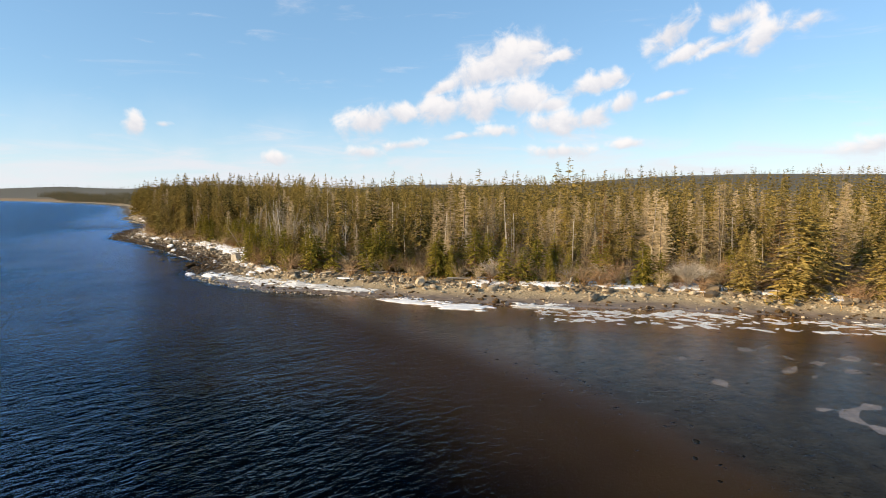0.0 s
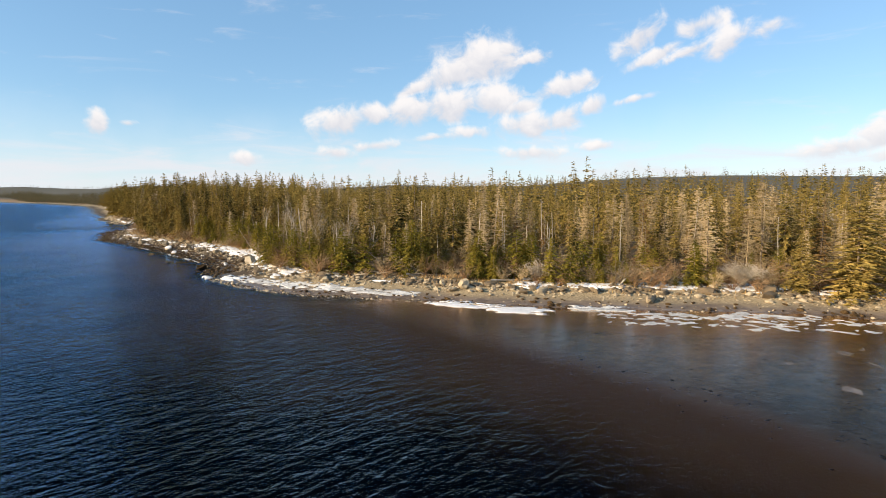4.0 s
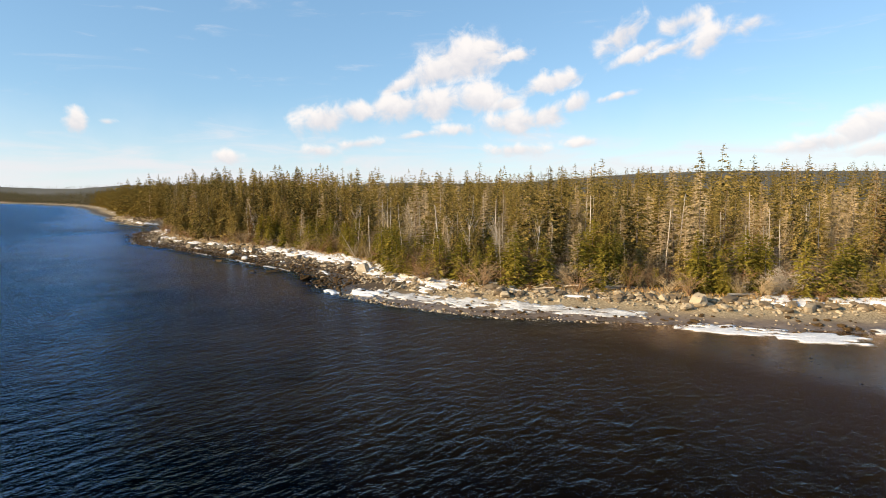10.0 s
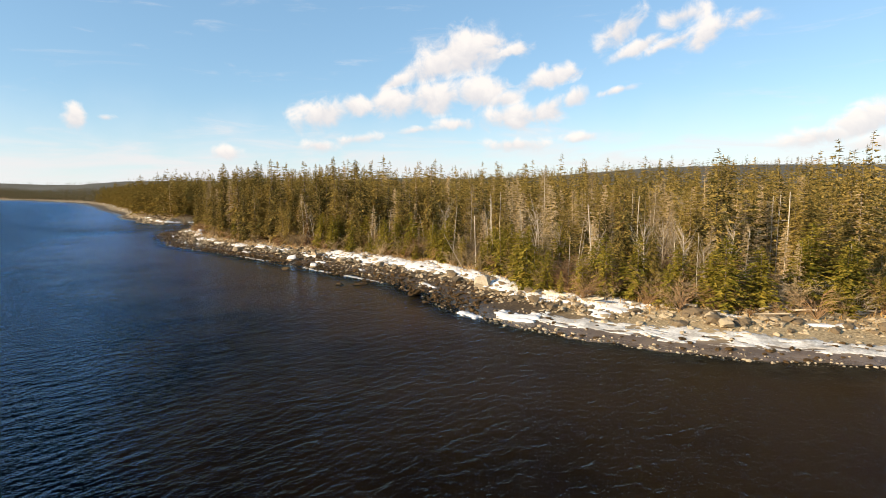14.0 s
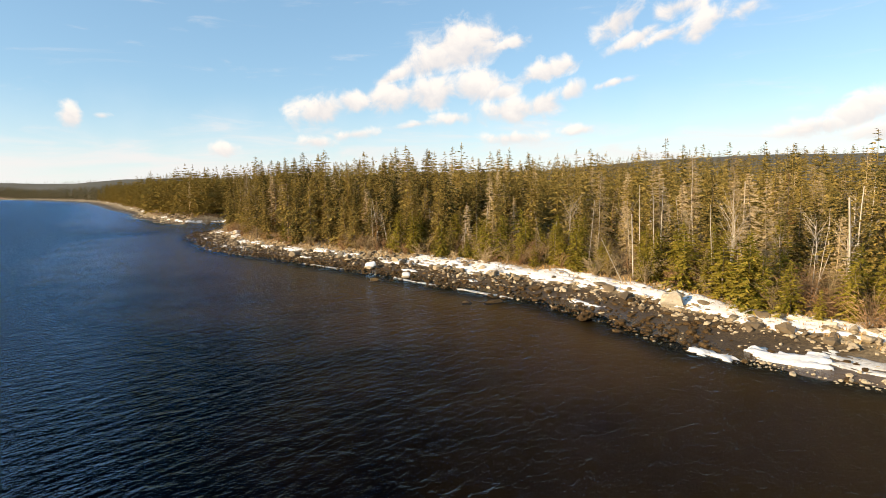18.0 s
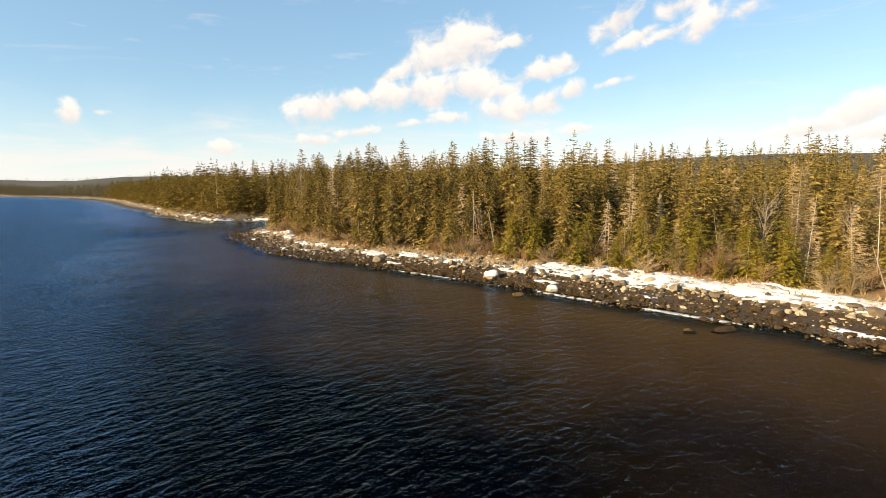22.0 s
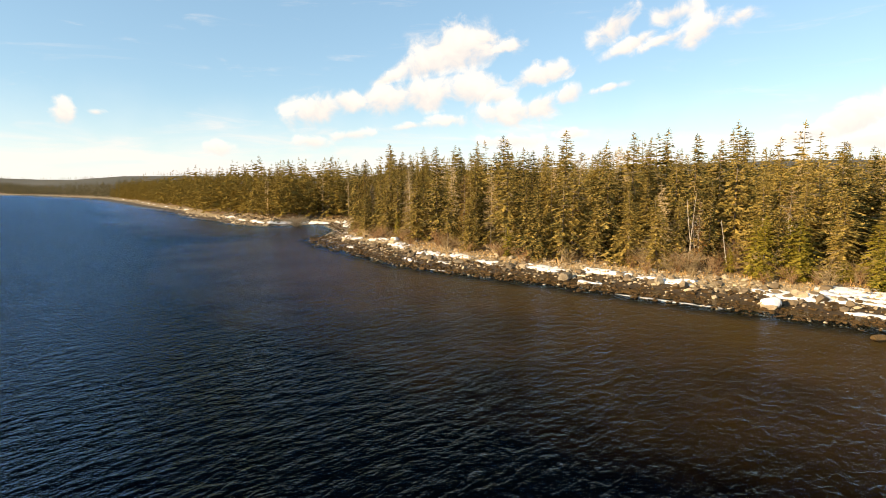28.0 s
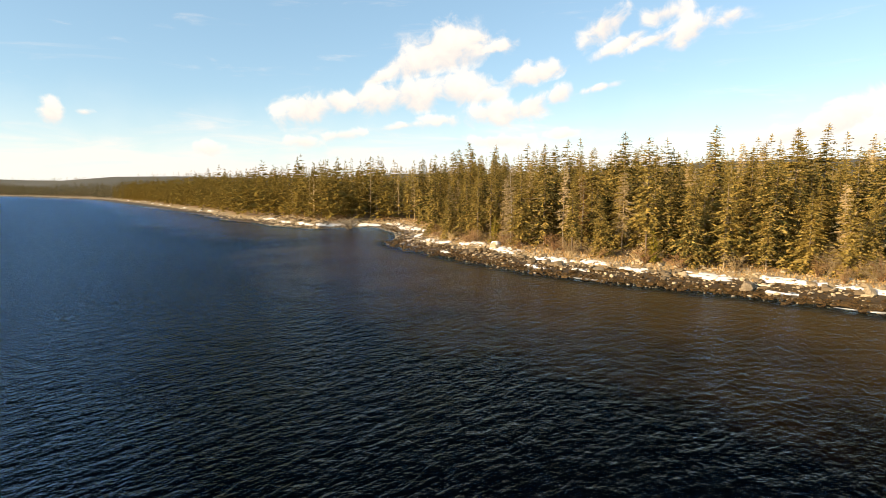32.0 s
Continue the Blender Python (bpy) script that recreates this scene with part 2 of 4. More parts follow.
ROCK_PALE = surface("pale_granite", (0.34, 0.30, 0.23), (0.50, 0.445, 0.36), 1.2, 0.9, 7.0, 0.6, c3=(0.30, 0.25, 0.18))
SNOW = surface("old_snow", (0.60, 0.59, 0.58), (0.84, 0.83, 0.82), 0.8, 0.75, 8.0, 0.5, dist=0.06)
ICE = surface("grey_ice", (0.34, 0.32, 0.29), (0.74, 0.72, 0.68), 0.9, 0.5, 7.0, 0.4, dist=0.04, spec=0.5, spread=0.25)

# ---- the lie of the land ----
# waterline from the far east round to the far west; land lies to its north-east
SHORE = np.array([(4000, -900), (600, -140), (200, -25), (110, 14), (70, 28), (45, 37), (31, 42), (27, 45), (19, 47), (9, 48.5), (-1, 51), (-12, 55),
                  (-17, 56), (-21, 58.5), (-25, 61.5), (-28.5, 65), (-32, 70), (-34, 77), (-37, 83.5), (-41, 88.5), (-46, 94.5), (-50, 100),
                  (-54, 104.5), (-58, 109), (-62, 114), (-67, 119), (-72, 124), (-77, 130), (-81, 138), (-85, 147), (-89, 155), (-92, 164),
                  (-90, 173), (-90, 186), (-94, 203), (-101, 206), (-108, 200), (-117, 210), (-126, 226), (-138, 241), (-161, 290), (-188, 337),
                  (-246, 447), (-323, 577), (-485, 790), (-630, 950), (-1000, 1420), (-1700, 2050), (-4000, 2500)], float)
LAND = np.vstack([SHORE, [(-4000, 6000), (6000, 6000), (6000, -900)]])
MUD = np.array([(-16, 54.5), (-12, 49.5), (-4, 35), (0.6, 27), (3, 22), (4.3, 17), (6, 8), (9, -10), (20, -40)], float)


def line_distance(x, y, line):
    best = np.full(x.shape, 1e12)
    for (ax, ay), (bx, by) in zip(line[:-1], line[1:]):
        dx, dy = bx - ax, by - ay
        k = np.clip(((x - ax) * dx + (y - ay) * dy) / (dx * dx + dy * dy), 0, 1)
        best = np.minimum(best, (x - ax - k * dx) ** 2 + (y - ay - k * dy) ** 2)
    return np.sqrt(best)


def inside(x, y, ring):
    hit = np.zeros(x.shape, bool)
    for (ax, ay), (bx, by) in zip(ring, np.roll(ring, -1, 0)):
        if ay != by:
            hit ^= ((ay > y) != (by > y)) & (x < (bx - ax) * (y - ay) / (by - ay) + ax)
    return hit


def step(lo, hi, v):
    k = np.clip((v - lo) / (hi - lo), 0, 1)
    return k * k * (3 - 2 * k)


def wobble(x, y, size, seed=0.0):
    """Cheap smooth noise, about -1 to 1, with features of that size."""
    k = 2 * math.pi / size
    a = np.sin(k * (x * 0.71 + y * 0.52) + 1.3 + seed) + np.sin(k * (x * -0.43 + y * 0.93) * 1.31 + 4.1 + seed * 1.7)
    b = np.sin(k * (x * 1.37 - y * 0.61) * 1.07 + 2.2 * np.sin(k * y * 0.37 + seed) + 0.4) + np.sin(k * (x * 0.23 + y * 1.61) * 1.73 + seed * 2.3 + 1.7 * np.sin(k * 0.53 * x))
    return (a + b) / 3.2


def shore_distance(x, y):
    d = line_distance(x, y, SHORE)
    return np.where(inside(x, y, LAND), d, -d)


MUD_RING = np.vstack([MUD, [(300, -40), (300, 60), (40, 60)]])


def height(x, y):
    x, y = np.asarray(x, float), np.asarray(y, float)
    s = shore_distance(x, y) + 0.5 * wobble(x, y, 7.0) + 0.25 * wobble(x, y, 2.3, 2.0)
    s = np.where(s > 0, s * (1 + 0.8 * step(190, 215, y)), s)
    land = 1.35 * step(-1.0 + 1.7 * step(60, 74, y), 9.0 + 0.5 * step(60, 74, y), s) + 0.35 * step(8, 14, s) + 0.012 * np.clip(s - 10, 0, 200) + 0.12 * wobble(x, y, 9.0, 1.0) * step(2, 12, s)
    far = np.hypot(x, y)
    ridge = 38 * step(250, 1100, s) * (0.8 + 0.2 * wobble(x, y, 900.0)) + 26 * np.exp(-(((x + 850) / 260) ** 2 + ((y - 1680) / 260) ** 2))
    ridge = ridge + 18 * step(1500, 2600, far) * step(40, 600, s)
    sea = -0.040 * np.clip(-s, 0, 22) - 0.06 * np.clip(-s - 22, 0, 45)
    z = np.where(s > -1.0, land + ridge, 0.0) + np.where(s < 0, sea, 0.0)
    md = np.where(inside(x, y, MUD_RING), 1, -1) * line_distance(x, y, MUD)
    mud = step(-10.0, 9.0, md) * (s < 0.5)
    flat = -0.035 + 0.030 * step(0.0, 16.0, md) + 0.006 * wobble(x, y, 7.0, 3.0) + 0.008 * wobble(x, y, 2.4, 5.0)
    pool = -0.10 * step(-9.5, -7.0, s) * step(-4.0, 6.0, x)
    return z * (1 - mud) + mud * (np.minimum(flat, 0.05) + pool + np.clip(s, 0, 1) * 0.15)


def spaced(lo, hi, fine, far_lo, far_hi, growth=1.13):
    mid = list(np.arange(lo, hi + fine / 2, fine))
    up, gap = [mid[-1]], fine
    while up[-1] < far_hi:
        gap *= growth
        up.append(up[-1] + gap)
    down, gap = [mid[0]], fine
    while down[-1] > far_lo:
        gap *= growth
        down.append(down[-1] - gap)
    return np.array(down[:0:-1] + mid + up[1:])


def mesh_of(name, verts, faces):
    """A mesh from arrays; faces is an array of triangles or of quads."""
    verts, faces = np.asarray(verts, np.float32), np.asarray(faces, np.int32)
    me = bpy.data.meshes.new(name)
    n, k = faces.shape
    me.vertices.add(len(verts))
    me.vertices.foreach_set("co", verts.ravel())
    me.loops.add(n * k)
    me.loops.foreach_set("vertex_index", faces.ravel())
    me.polygons.add(n)
    me.polygons.foreach_set("loop_start", np.arange(0, n * k, k, dtype=np.int32))
    me.update(calc_edges=True)
    return me


def thing(name, me, mat, label="", category="", group="", kind="", parent=None, smooth=False):
    me.materials.clear()
    me.materials.append(mat)
    if smooth:
        me.polygons.foreach_set("use_smooth", np.ones(len(me.polygons), bool))
    ob = new(name, me)
    if parent:
        ob.parent = parent
    return tagged(ob, label, category, group, kind)


def grid_mesh(name, xs, ys, zf):
    gx, gy = np.meshgrid(xs, ys)
    z = zf(gx.ravel(), gy.ravel())
    v = np.stack([gx.ravel(), gy.ravel(), z], 1)
    nx, ny = len(xs), len(ys)
    i = (np.arange(ny - 1)[:, None] * nx + np.arange(nx - 1)[None, :]).ravel()
    return mesh_of(name, v, np.stack([i, i + 1, i + nx + 1, i + nx], 1))


def ground_material():
    m, nt, out = material("shore_ground")
    pos = place_vec(nt)
    sp = nt.nodes.new("ShaderNodeSeparateXYZ")
    nt.links.new(pos, sp.inputs[0])
    z = sp.outputs[2]
    big, mid, fine = noise_node(nt, pos, 0.12, 4), noise_node(nt, pos, 0.9, 5, 0.65), noise_node(nt, pos, 7.0, 5, 0.7)
    zj = math_node(nt, "ADD", z, math_node(nt, "MULTIPLY", math_node(nt, "SUBTRACT", mid, 0.5), 0.35))
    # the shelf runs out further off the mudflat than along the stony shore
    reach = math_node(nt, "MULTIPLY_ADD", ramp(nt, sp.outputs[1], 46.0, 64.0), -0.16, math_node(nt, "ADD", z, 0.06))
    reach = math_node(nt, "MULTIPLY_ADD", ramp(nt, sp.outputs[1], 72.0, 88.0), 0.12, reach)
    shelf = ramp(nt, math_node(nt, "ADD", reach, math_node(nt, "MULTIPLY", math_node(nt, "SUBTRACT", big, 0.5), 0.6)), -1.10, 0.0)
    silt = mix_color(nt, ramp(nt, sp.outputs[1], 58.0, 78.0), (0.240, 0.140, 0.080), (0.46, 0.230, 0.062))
    # light lost in deep water is put into the bed colour as near-black blue
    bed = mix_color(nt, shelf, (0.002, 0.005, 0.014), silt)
    mudc = mix_color(nt, ramp(nt, mid, 0.35, 0.7), (0.110, 0.080, 0.060), (0.21, 0.158, 0.120))
    weed = math_node(nt, "MULTIPLY", ramp(nt, noise_node(nt, pos, 1.9, 6, 0.75), 0.57, 0.66), ramp(nt, big, 0.4, 0.6))
    mudc = mix_color(nt, weed, mudc, (0.022, 0.014, 0.008))
    mudc = mix_color(nt, math_node(nt, "MULTIPLY", ramp(nt, fine, 0.5, 0.72), 0.7), mudc, (0.025, 0.018, 0.013))
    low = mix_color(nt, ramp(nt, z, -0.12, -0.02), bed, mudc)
    sand = mix_color(nt, ramp(nt, fine, 0.35, 0.65), (0.20, 0.145, 0.076), (0.43, 0.335, 0.195))
    wet = mix_color(nt, ramp(nt, zj, 0.08, 0.58), low, sand)
    # rockweed grows on the lower beach beyond the bend
    grown = math_node(nt, "MULTIPLY", ramp(nt, math_node(nt, "ADD", sp.outputs[1], math_node(nt, "MULTIPLY", mid, 14.0)), 67.0, 77.0), ramp(nt, zj, 0.85, 0.5))
    wet = mix_color(nt, math_node(nt, "MULTIPLY", grown, ramp(nt, z, -0.15, 0.0)), wet, mix_color(nt, ramp(nt, fine, 0.4, 0.65), (0.030, 0.018, 0.007), (0.085, 0.054, 0.023)))
    litter = mix_color(nt, ramp(nt, mid, 0.3, 0.7), (0.13, 0.075, 0.032), (0.30, 0.185, 0.075))
    col = mix_color(nt, ramp(nt, zj, 1.05, 1.45), wet, litter)
    canopy = mix_color(nt, ramp(nt, fine, 0.4, 0.6), (0.050, 0.048, 0.034), (0.095, 0.082, 0.052))
    col = mix_color(nt, ramp(nt, z, 4.0, 7.0), col, canopy)
    rough = math_node(nt, "MULTIPLY_ADD", ramp(nt, zj, 0.05, 0.35), 0.66, 0.26)
    body = principled(nt, out, col, rough, math_node(nt, "ADD", fine, mid), 0.35, 0.05, 0.5)
    # under water the bed has no gloss of its own
    nt.links.new(math_node(nt, "MULTIPLY", ramp(nt, z, -0.06, 0.0), 0.5), body.inputs["Specular IOR Level"])
    return m


GROUND_X = spaced(-112, 62, 0.9, -4200, 4200)
GROUND_Y = spaced(14, 205, 0.9, -1500, 4700)
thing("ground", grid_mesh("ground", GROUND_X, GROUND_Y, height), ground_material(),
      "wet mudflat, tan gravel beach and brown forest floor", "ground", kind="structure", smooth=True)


def water_material():
    """A clear tea-brown film: mirror by Fresnel over a tinted see-through body, rippled by the wind."""
    m, nt, out = material("bay_water")
    pos = place_vec(nt)
    turn = nt.nodes.new("ShaderNodeVectorRotate")
    turn.rotation_type = "Z_AXIS"
    turn.inputs["Angle"].default_value = radians(-45)
    nt.links.new(pos, turn.inputs["Vector"])
    st = nt.nodes.new("ShaderNodeVectorMath")
    st.operation = "MULTIPLY"
    st.inputs[1].default_value = (0.55, 1.0, 1.0)
    nt.links.new(turn.outputs[0], st.inputs[0])
    swell, chop, fine = noise_node(nt, st.outputs[0], 1.35, 2, 0.55, 0.35), noise_node(nt, st.outputs[0], 3.1, 3, 0.6, 0.4), noise_node(nt, pos, 7.5, 2, 0.55)
    far_swell = noise_node(nt, st.outputs[0], 0.55, 2, 0.5, 0.6)
    gust = ramp(nt, noise_node(nt, pos, 0.018, 3, 0.55), 0.25, 0.7)
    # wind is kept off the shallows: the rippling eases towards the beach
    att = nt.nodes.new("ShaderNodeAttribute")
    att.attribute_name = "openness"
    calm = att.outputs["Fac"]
    h = math_node(nt, "ADD", math_node(nt, "MULTIPLY_ADD", far_swell, 0.15, swell), math_node(nt, "ADD", math_node(nt, "MULTIPLY", chop, 0.62), math_node(nt, "MULTIPLY", fine, 0.16)))
    h = math_node(nt, "MULTIPLY", h, math_node(nt, "MULTIPLY", calm, math_node(nt, "MULTIPLY_ADD", gust, 0.25, 0.9)))
    bn = nt.nodes.new("ShaderNodeBump")
    bn.inputs["Strength"].default_value, bn.inputs["Distance"].default_value = 1.0, 0.25
    nt.links.new(h, bn.inputs["Height"])
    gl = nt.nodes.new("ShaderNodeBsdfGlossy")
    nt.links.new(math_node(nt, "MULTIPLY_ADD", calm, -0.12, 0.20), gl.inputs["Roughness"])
    # the high sky's blue is put into the gloss colour; warm over the mud
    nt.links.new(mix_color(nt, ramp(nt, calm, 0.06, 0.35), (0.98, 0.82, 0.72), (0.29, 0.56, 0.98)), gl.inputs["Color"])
    nt.links.new(bn.outputs[0], gl.inputs["Normal"])
    tr = nt.nodes.new("ShaderNodeBsdfTransparent")
    tr.inputs[0].default_value = (0.92, 0.80, 0.60, 1)
    fr = nt.nodes.new("ShaderNodeFresnel")
    fr.inputs["IOR"].default_value = 1.33
    nt.links.new(bn.outputs[0], fr.inputs["Normal"])
    mx = nt.nodes.new("ShaderNodeMixShader")
    # facets that face away are hidden behind crests, which takes from the mirror; sheen is raised by hand over the mud
    nt.links.new(math_node(nt, "MINIMUM", math_node(nt, "MULTIPLY", math_node(nt, "POWER", fr.outputs[0], 2.5), math_node(nt, "MULTIPLY_ADD", ramp(nt, calm, 0.40, 0.95), 1.3, math_node(nt, "MULTIPLY_ADD", ramp(nt, calm, 0.26, 0.06), 9.0, 2.1))), 0.92), mx.inputs[0])
    nt.links.new(tr.outputs[0], mx.inputs[1])
    nt.links.new(gl.outputs[0], mx.inputs[2])
    nt.links.new(mx.outputs[0], out.inputs[0])
    return m


WATER_X = spaced(-120, 60, 3.0, -4200, 4200)
WATER_Y = spaced(-20, 200, 3.0, -1500, 4700)
water_mesh = grid_mesh("water", WATER_X, WATER_Y, lambda x, y: np.zeros_like(x))
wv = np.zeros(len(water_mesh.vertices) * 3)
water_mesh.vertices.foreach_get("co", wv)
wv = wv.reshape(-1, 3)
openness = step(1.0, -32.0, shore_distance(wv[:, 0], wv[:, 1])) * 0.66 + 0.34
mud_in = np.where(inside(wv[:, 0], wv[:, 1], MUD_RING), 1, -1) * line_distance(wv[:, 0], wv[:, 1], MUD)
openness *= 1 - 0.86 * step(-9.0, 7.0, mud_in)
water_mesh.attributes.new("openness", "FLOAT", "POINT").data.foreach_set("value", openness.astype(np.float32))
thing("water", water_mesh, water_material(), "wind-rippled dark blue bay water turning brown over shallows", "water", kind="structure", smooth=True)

# ---- trees ----
RNG = np.random.RandomState(7)


def tube(points, radii, sides=5):
    """Vertices and triangles of a tapered tube along points."""
    pts, n = np.asarray(points, float), len(points)
    ang = np.linspace(0, 2 * np.pi, sides, endpoint=False)
    d = np.gradient(pts, axis=0)
    d /= np.linalg.norm(d, axis=1)[:, None] + 1e-9
    ref = np.where(np.abs(d[:, 2:3]) > 0.9, np.array([[1.0, 0, 0]]), np.array([[0, 0, 1.0]]))
    u = np.cross(d, ref)
    u /= np.linalg.norm(u, axis=1)[:, None] + 1e-9
    w = np.cross(d, u)
    v = pts[:, None] + np.asarray(radii)[:, None, None] * (np.cos(ang)[None, :, None] * u[:, None] + np.sin(ang)[None, :, None] * w[:, None])
    i = np.arange(n - 1)[:, None] * sides + np.arange(sides)[None]
    j = np.arange(n - 1)[:, None] * sides + (np.arange(sides) + 1)[None] % sides
    t = np.stack([np.stack([i, j, j + sides], -1), np.stack([i, j + sides, i + sides], -1)], 2).reshape(-1, 3)
    return v.reshape(-1, 3), t


def merged(pieces):
    vs, ts, k = [], [], 0
    for v, t in pieces:
        vs.append(v)
        ts.append(t + k)
        k += len(v)
    return np.concatenate(vs), np.concatenate(ts)


def triangles(a, b, c):
    """Loose triangles from three arrays of corners."""
    n = len(a)
    return np.stack([a, b, c], 1).reshape(-1, 3), np.arange(3 * n).reshape(n, 3)


def trunk_shape(h, r, rng, lean=0.02, top=0.06, sides=6):
    n = 6
    z = np.linspace(-0.3, h, n)
    k = np.linspace(0, 1, n)
    off = np.cumsum(rng.normal(0, lean, (n, 2)), 0) * h / n
    return tube(np.column_stack([off, z]), r * (1 - k * (1 - top)), sides)


def conifer_crown(h, spread, rng, bottom=0.12, gap=0.34, arms=6, bits=6, size=1.0, thin=0.0):
    """Whorls of drooping boughs, each a flat spray of small needle tufts set along a limb, with gaps between the whorls."""
    A, B, C = [], [], []
    z, turn = h * bottom, 0.0
    lop, wave = rng.uniform(0, 6.28), rng.uniform(0, 6.28)
    while z < h - 0.12:
        k = (z - h * bottom) / (h * (1 - bottom))
        full = 1 + 0.16 * math.sin(wave + z * 1.7) + rng.normal(0, 0.07)
        env = spread * (1 - k) ** 0.80 * (0.60 + 0.40 * min(1, k * 5 + 0.25)) * full + 0.12 + 0.10 * min(1.0, (1 - k) * 8)
        m = max(4, int(round(arms * (0.55 + 0.45 * (1 - k)))))
        turn += 2.4
        step_up = gap * (0.42 + 0.85 * (1 - k)) * rng.uniform(0.75, 1.25)
        for i in range(m):
            if rng.rand() < thin:
                continue
            az = turn + 6.283 * i / m + rng.normal(0, 0.28)
            L = env * rng.uniform(0.5, 1.22) * (1 + 0.25 * math.cos(az - lop + 0.4 * z))
            zz = z + rng.normal(0, 0.22) * step_up
            out = np.array([math.cos(az), math.sin(az), 0.0])
            side = np.array([-out[1], out[0], 0.0])
            rise = 0.60 * (k - 0.40) + rng.normal(0, 0.05)
            nb = max(2, int(round(bits * min(1.0, 0.35 + L / spread))))
            q = (np.arange(nb) + rng.uniform(0.1, 0.9, nb)) / nb * 0.90 + 0.08
            cen = out[None] * (q * L)[:, None] + np.array([0, 0, 1.0]) * (zz + rise * q * L - 0.24 * L * q * q)[:, None]
            for sg in (-1, 1):
                ln = size * min(1.0, 0.25 + L) * (0.30 + 0.30 * L * (1 - 0.55 * q)) * rng.uniform(0.7, 1.25, nb) * 0.9 * (1 - 0.35 * k)
                fwd = rng.uniform(0.4, 1.1, nb)
                dirn = side[None] * sg + out[None] * fwd[:, None] + np.array([0, 0, 1.0]) * (rng.uniform(-0.62, 0.05, nb) + 0.75 * max(0.0, k - 0.45))[:, None]
                dirn /= np.linalg.norm(dirn, axis=1)[:, None]
                wide = np.cross(dirn, rng.normal(0, 0.75, (nb, 3)) + np.array([0, 0, 0.7]))
                wide /= np.linalg.norm(wide, axis=1)[:, None] + 1e-9
                wd = ln * rng.uniform(0.17, 0.33, nb)
                A.append(cen - wide * wd[:, None])
                B.append(cen + wide * wd[:, None])
                C.append(cen + dirn * ln[:, None])
            tip = cen[-1:] + (out * 0.30 * size * (0.4 + 0.4 * L) + np.array([0, 0, 0.02]))[None]
            w = side[None] * 0.08 * size
            A.append(cen[-1:] - w)
            B.append(cen[-1:] + w)
            C.append(tip)
        z += step_up
    # leader
    for i in range(8):
        a = rng.uniform(0, 6.28)
        zc = h - 0.09 * i
        A.append(np.array([[0, 0, zc + 0.06]]))
        B.append(np.array([[0.03, 0.03, zc - 0.06]]))
        C.append(np.array([[math.cos(a) * (0.07 + 0.04 * i), math.sin(a) * (0.07 + 0.04 * i), zc + 0.05]]))
    return triangles(np.concatenate(A), np.concatenate(B), np.concatenate(C))


def bare_boughs(h, spread, rng, bottom=0.2, gap=0.4, arms=4, twigs=6, droop=0.25, width=0.019):
    """Leafless limbs with fine side twigs."""
    pieces, A, B, C = [], [], [], []
    z = h * bottom
    while z < h * 0.98:
        k = (z - h * bottom) / (h * (1 - bottom))
        env = spread * (1 - k) ** 0.8 * (0.6 + 0.4 * min(1, k * 4)) + 0.15
        for i in range(arms):
            az = rng.uniform(0, 6.283)
            L = env * rng.uniform(0.35, 1.15)
            out = np.array([math.cos(az), math.sin(az), 0.0])
            side = np.array([-out[1], out[0], 0.0])
            q = np.linspace(0, 1, 3)
            zz = z + rng.uniform(-0.5, 0.5) * gap
            rise = rng.uniform(-droop, droop * 0.9)
            pts = out[None] * (q * L)[:, None] + np.array([0, 0, 1.0]) * (zz + rise * L * q - 0.12 * L * q * q)[:, None]
            pieces.append(tube(pts, 0.022 * (1 - 0.8 * q) * (0.5 + L * 0.5), 3))
            s = rng.uniform(0.15, 1.0, twigs)
            cen = out[None] * (s * L)[:, None] + np.array([0, 0, 1.0]) * (zz + rise * L * s - 0.12 * L * s * s)[:, None]
            dirn = side[None] * rng.choice([-1, 1], twigs)[:, None] * rng.uniform(0.4, 1, twigs)[:, None] + out[None] * rng.uniform(0.2, 1, twigs)[:, None]
            dirn[:, 2] += rng.uniform(-0.6, 0.45, twigs)
            ln = (0.18 + 0.24 * L) * rng.uniform(0.5, 1.2, twigs)
            wd = np.array([0, 0, 1.0])[None] * width + side[None] * 0.006
            A.append(cen - wd)
            B.append(cen + wd)
            C.append(cen + dirn * ln[:, None])
        z += gap * rng.uniform(0.7, 1.3)
    pieces.append(triangles(np.concatenate(A), np.concatenate(B), np.concatenate(C)))
    return merged(pieces)


def tree_model(name, label, category, h, parts_made):
    """A tree at the origin: an Empty at the foot of its trunk with its parts."""
    root = new(name)
    root.empty_display_size = 0.3
    tagged(root, label, category, category + "s along the shore")
    for pname, (v, t), mat, plabel in parts_made:
        thing(pname, mesh_of(pname, v, t), mat, plabel, parent=root, kind="stuff" if pname in ("brush", "dead_brush", "stub_brush", "limb_brush") else "")
    return root


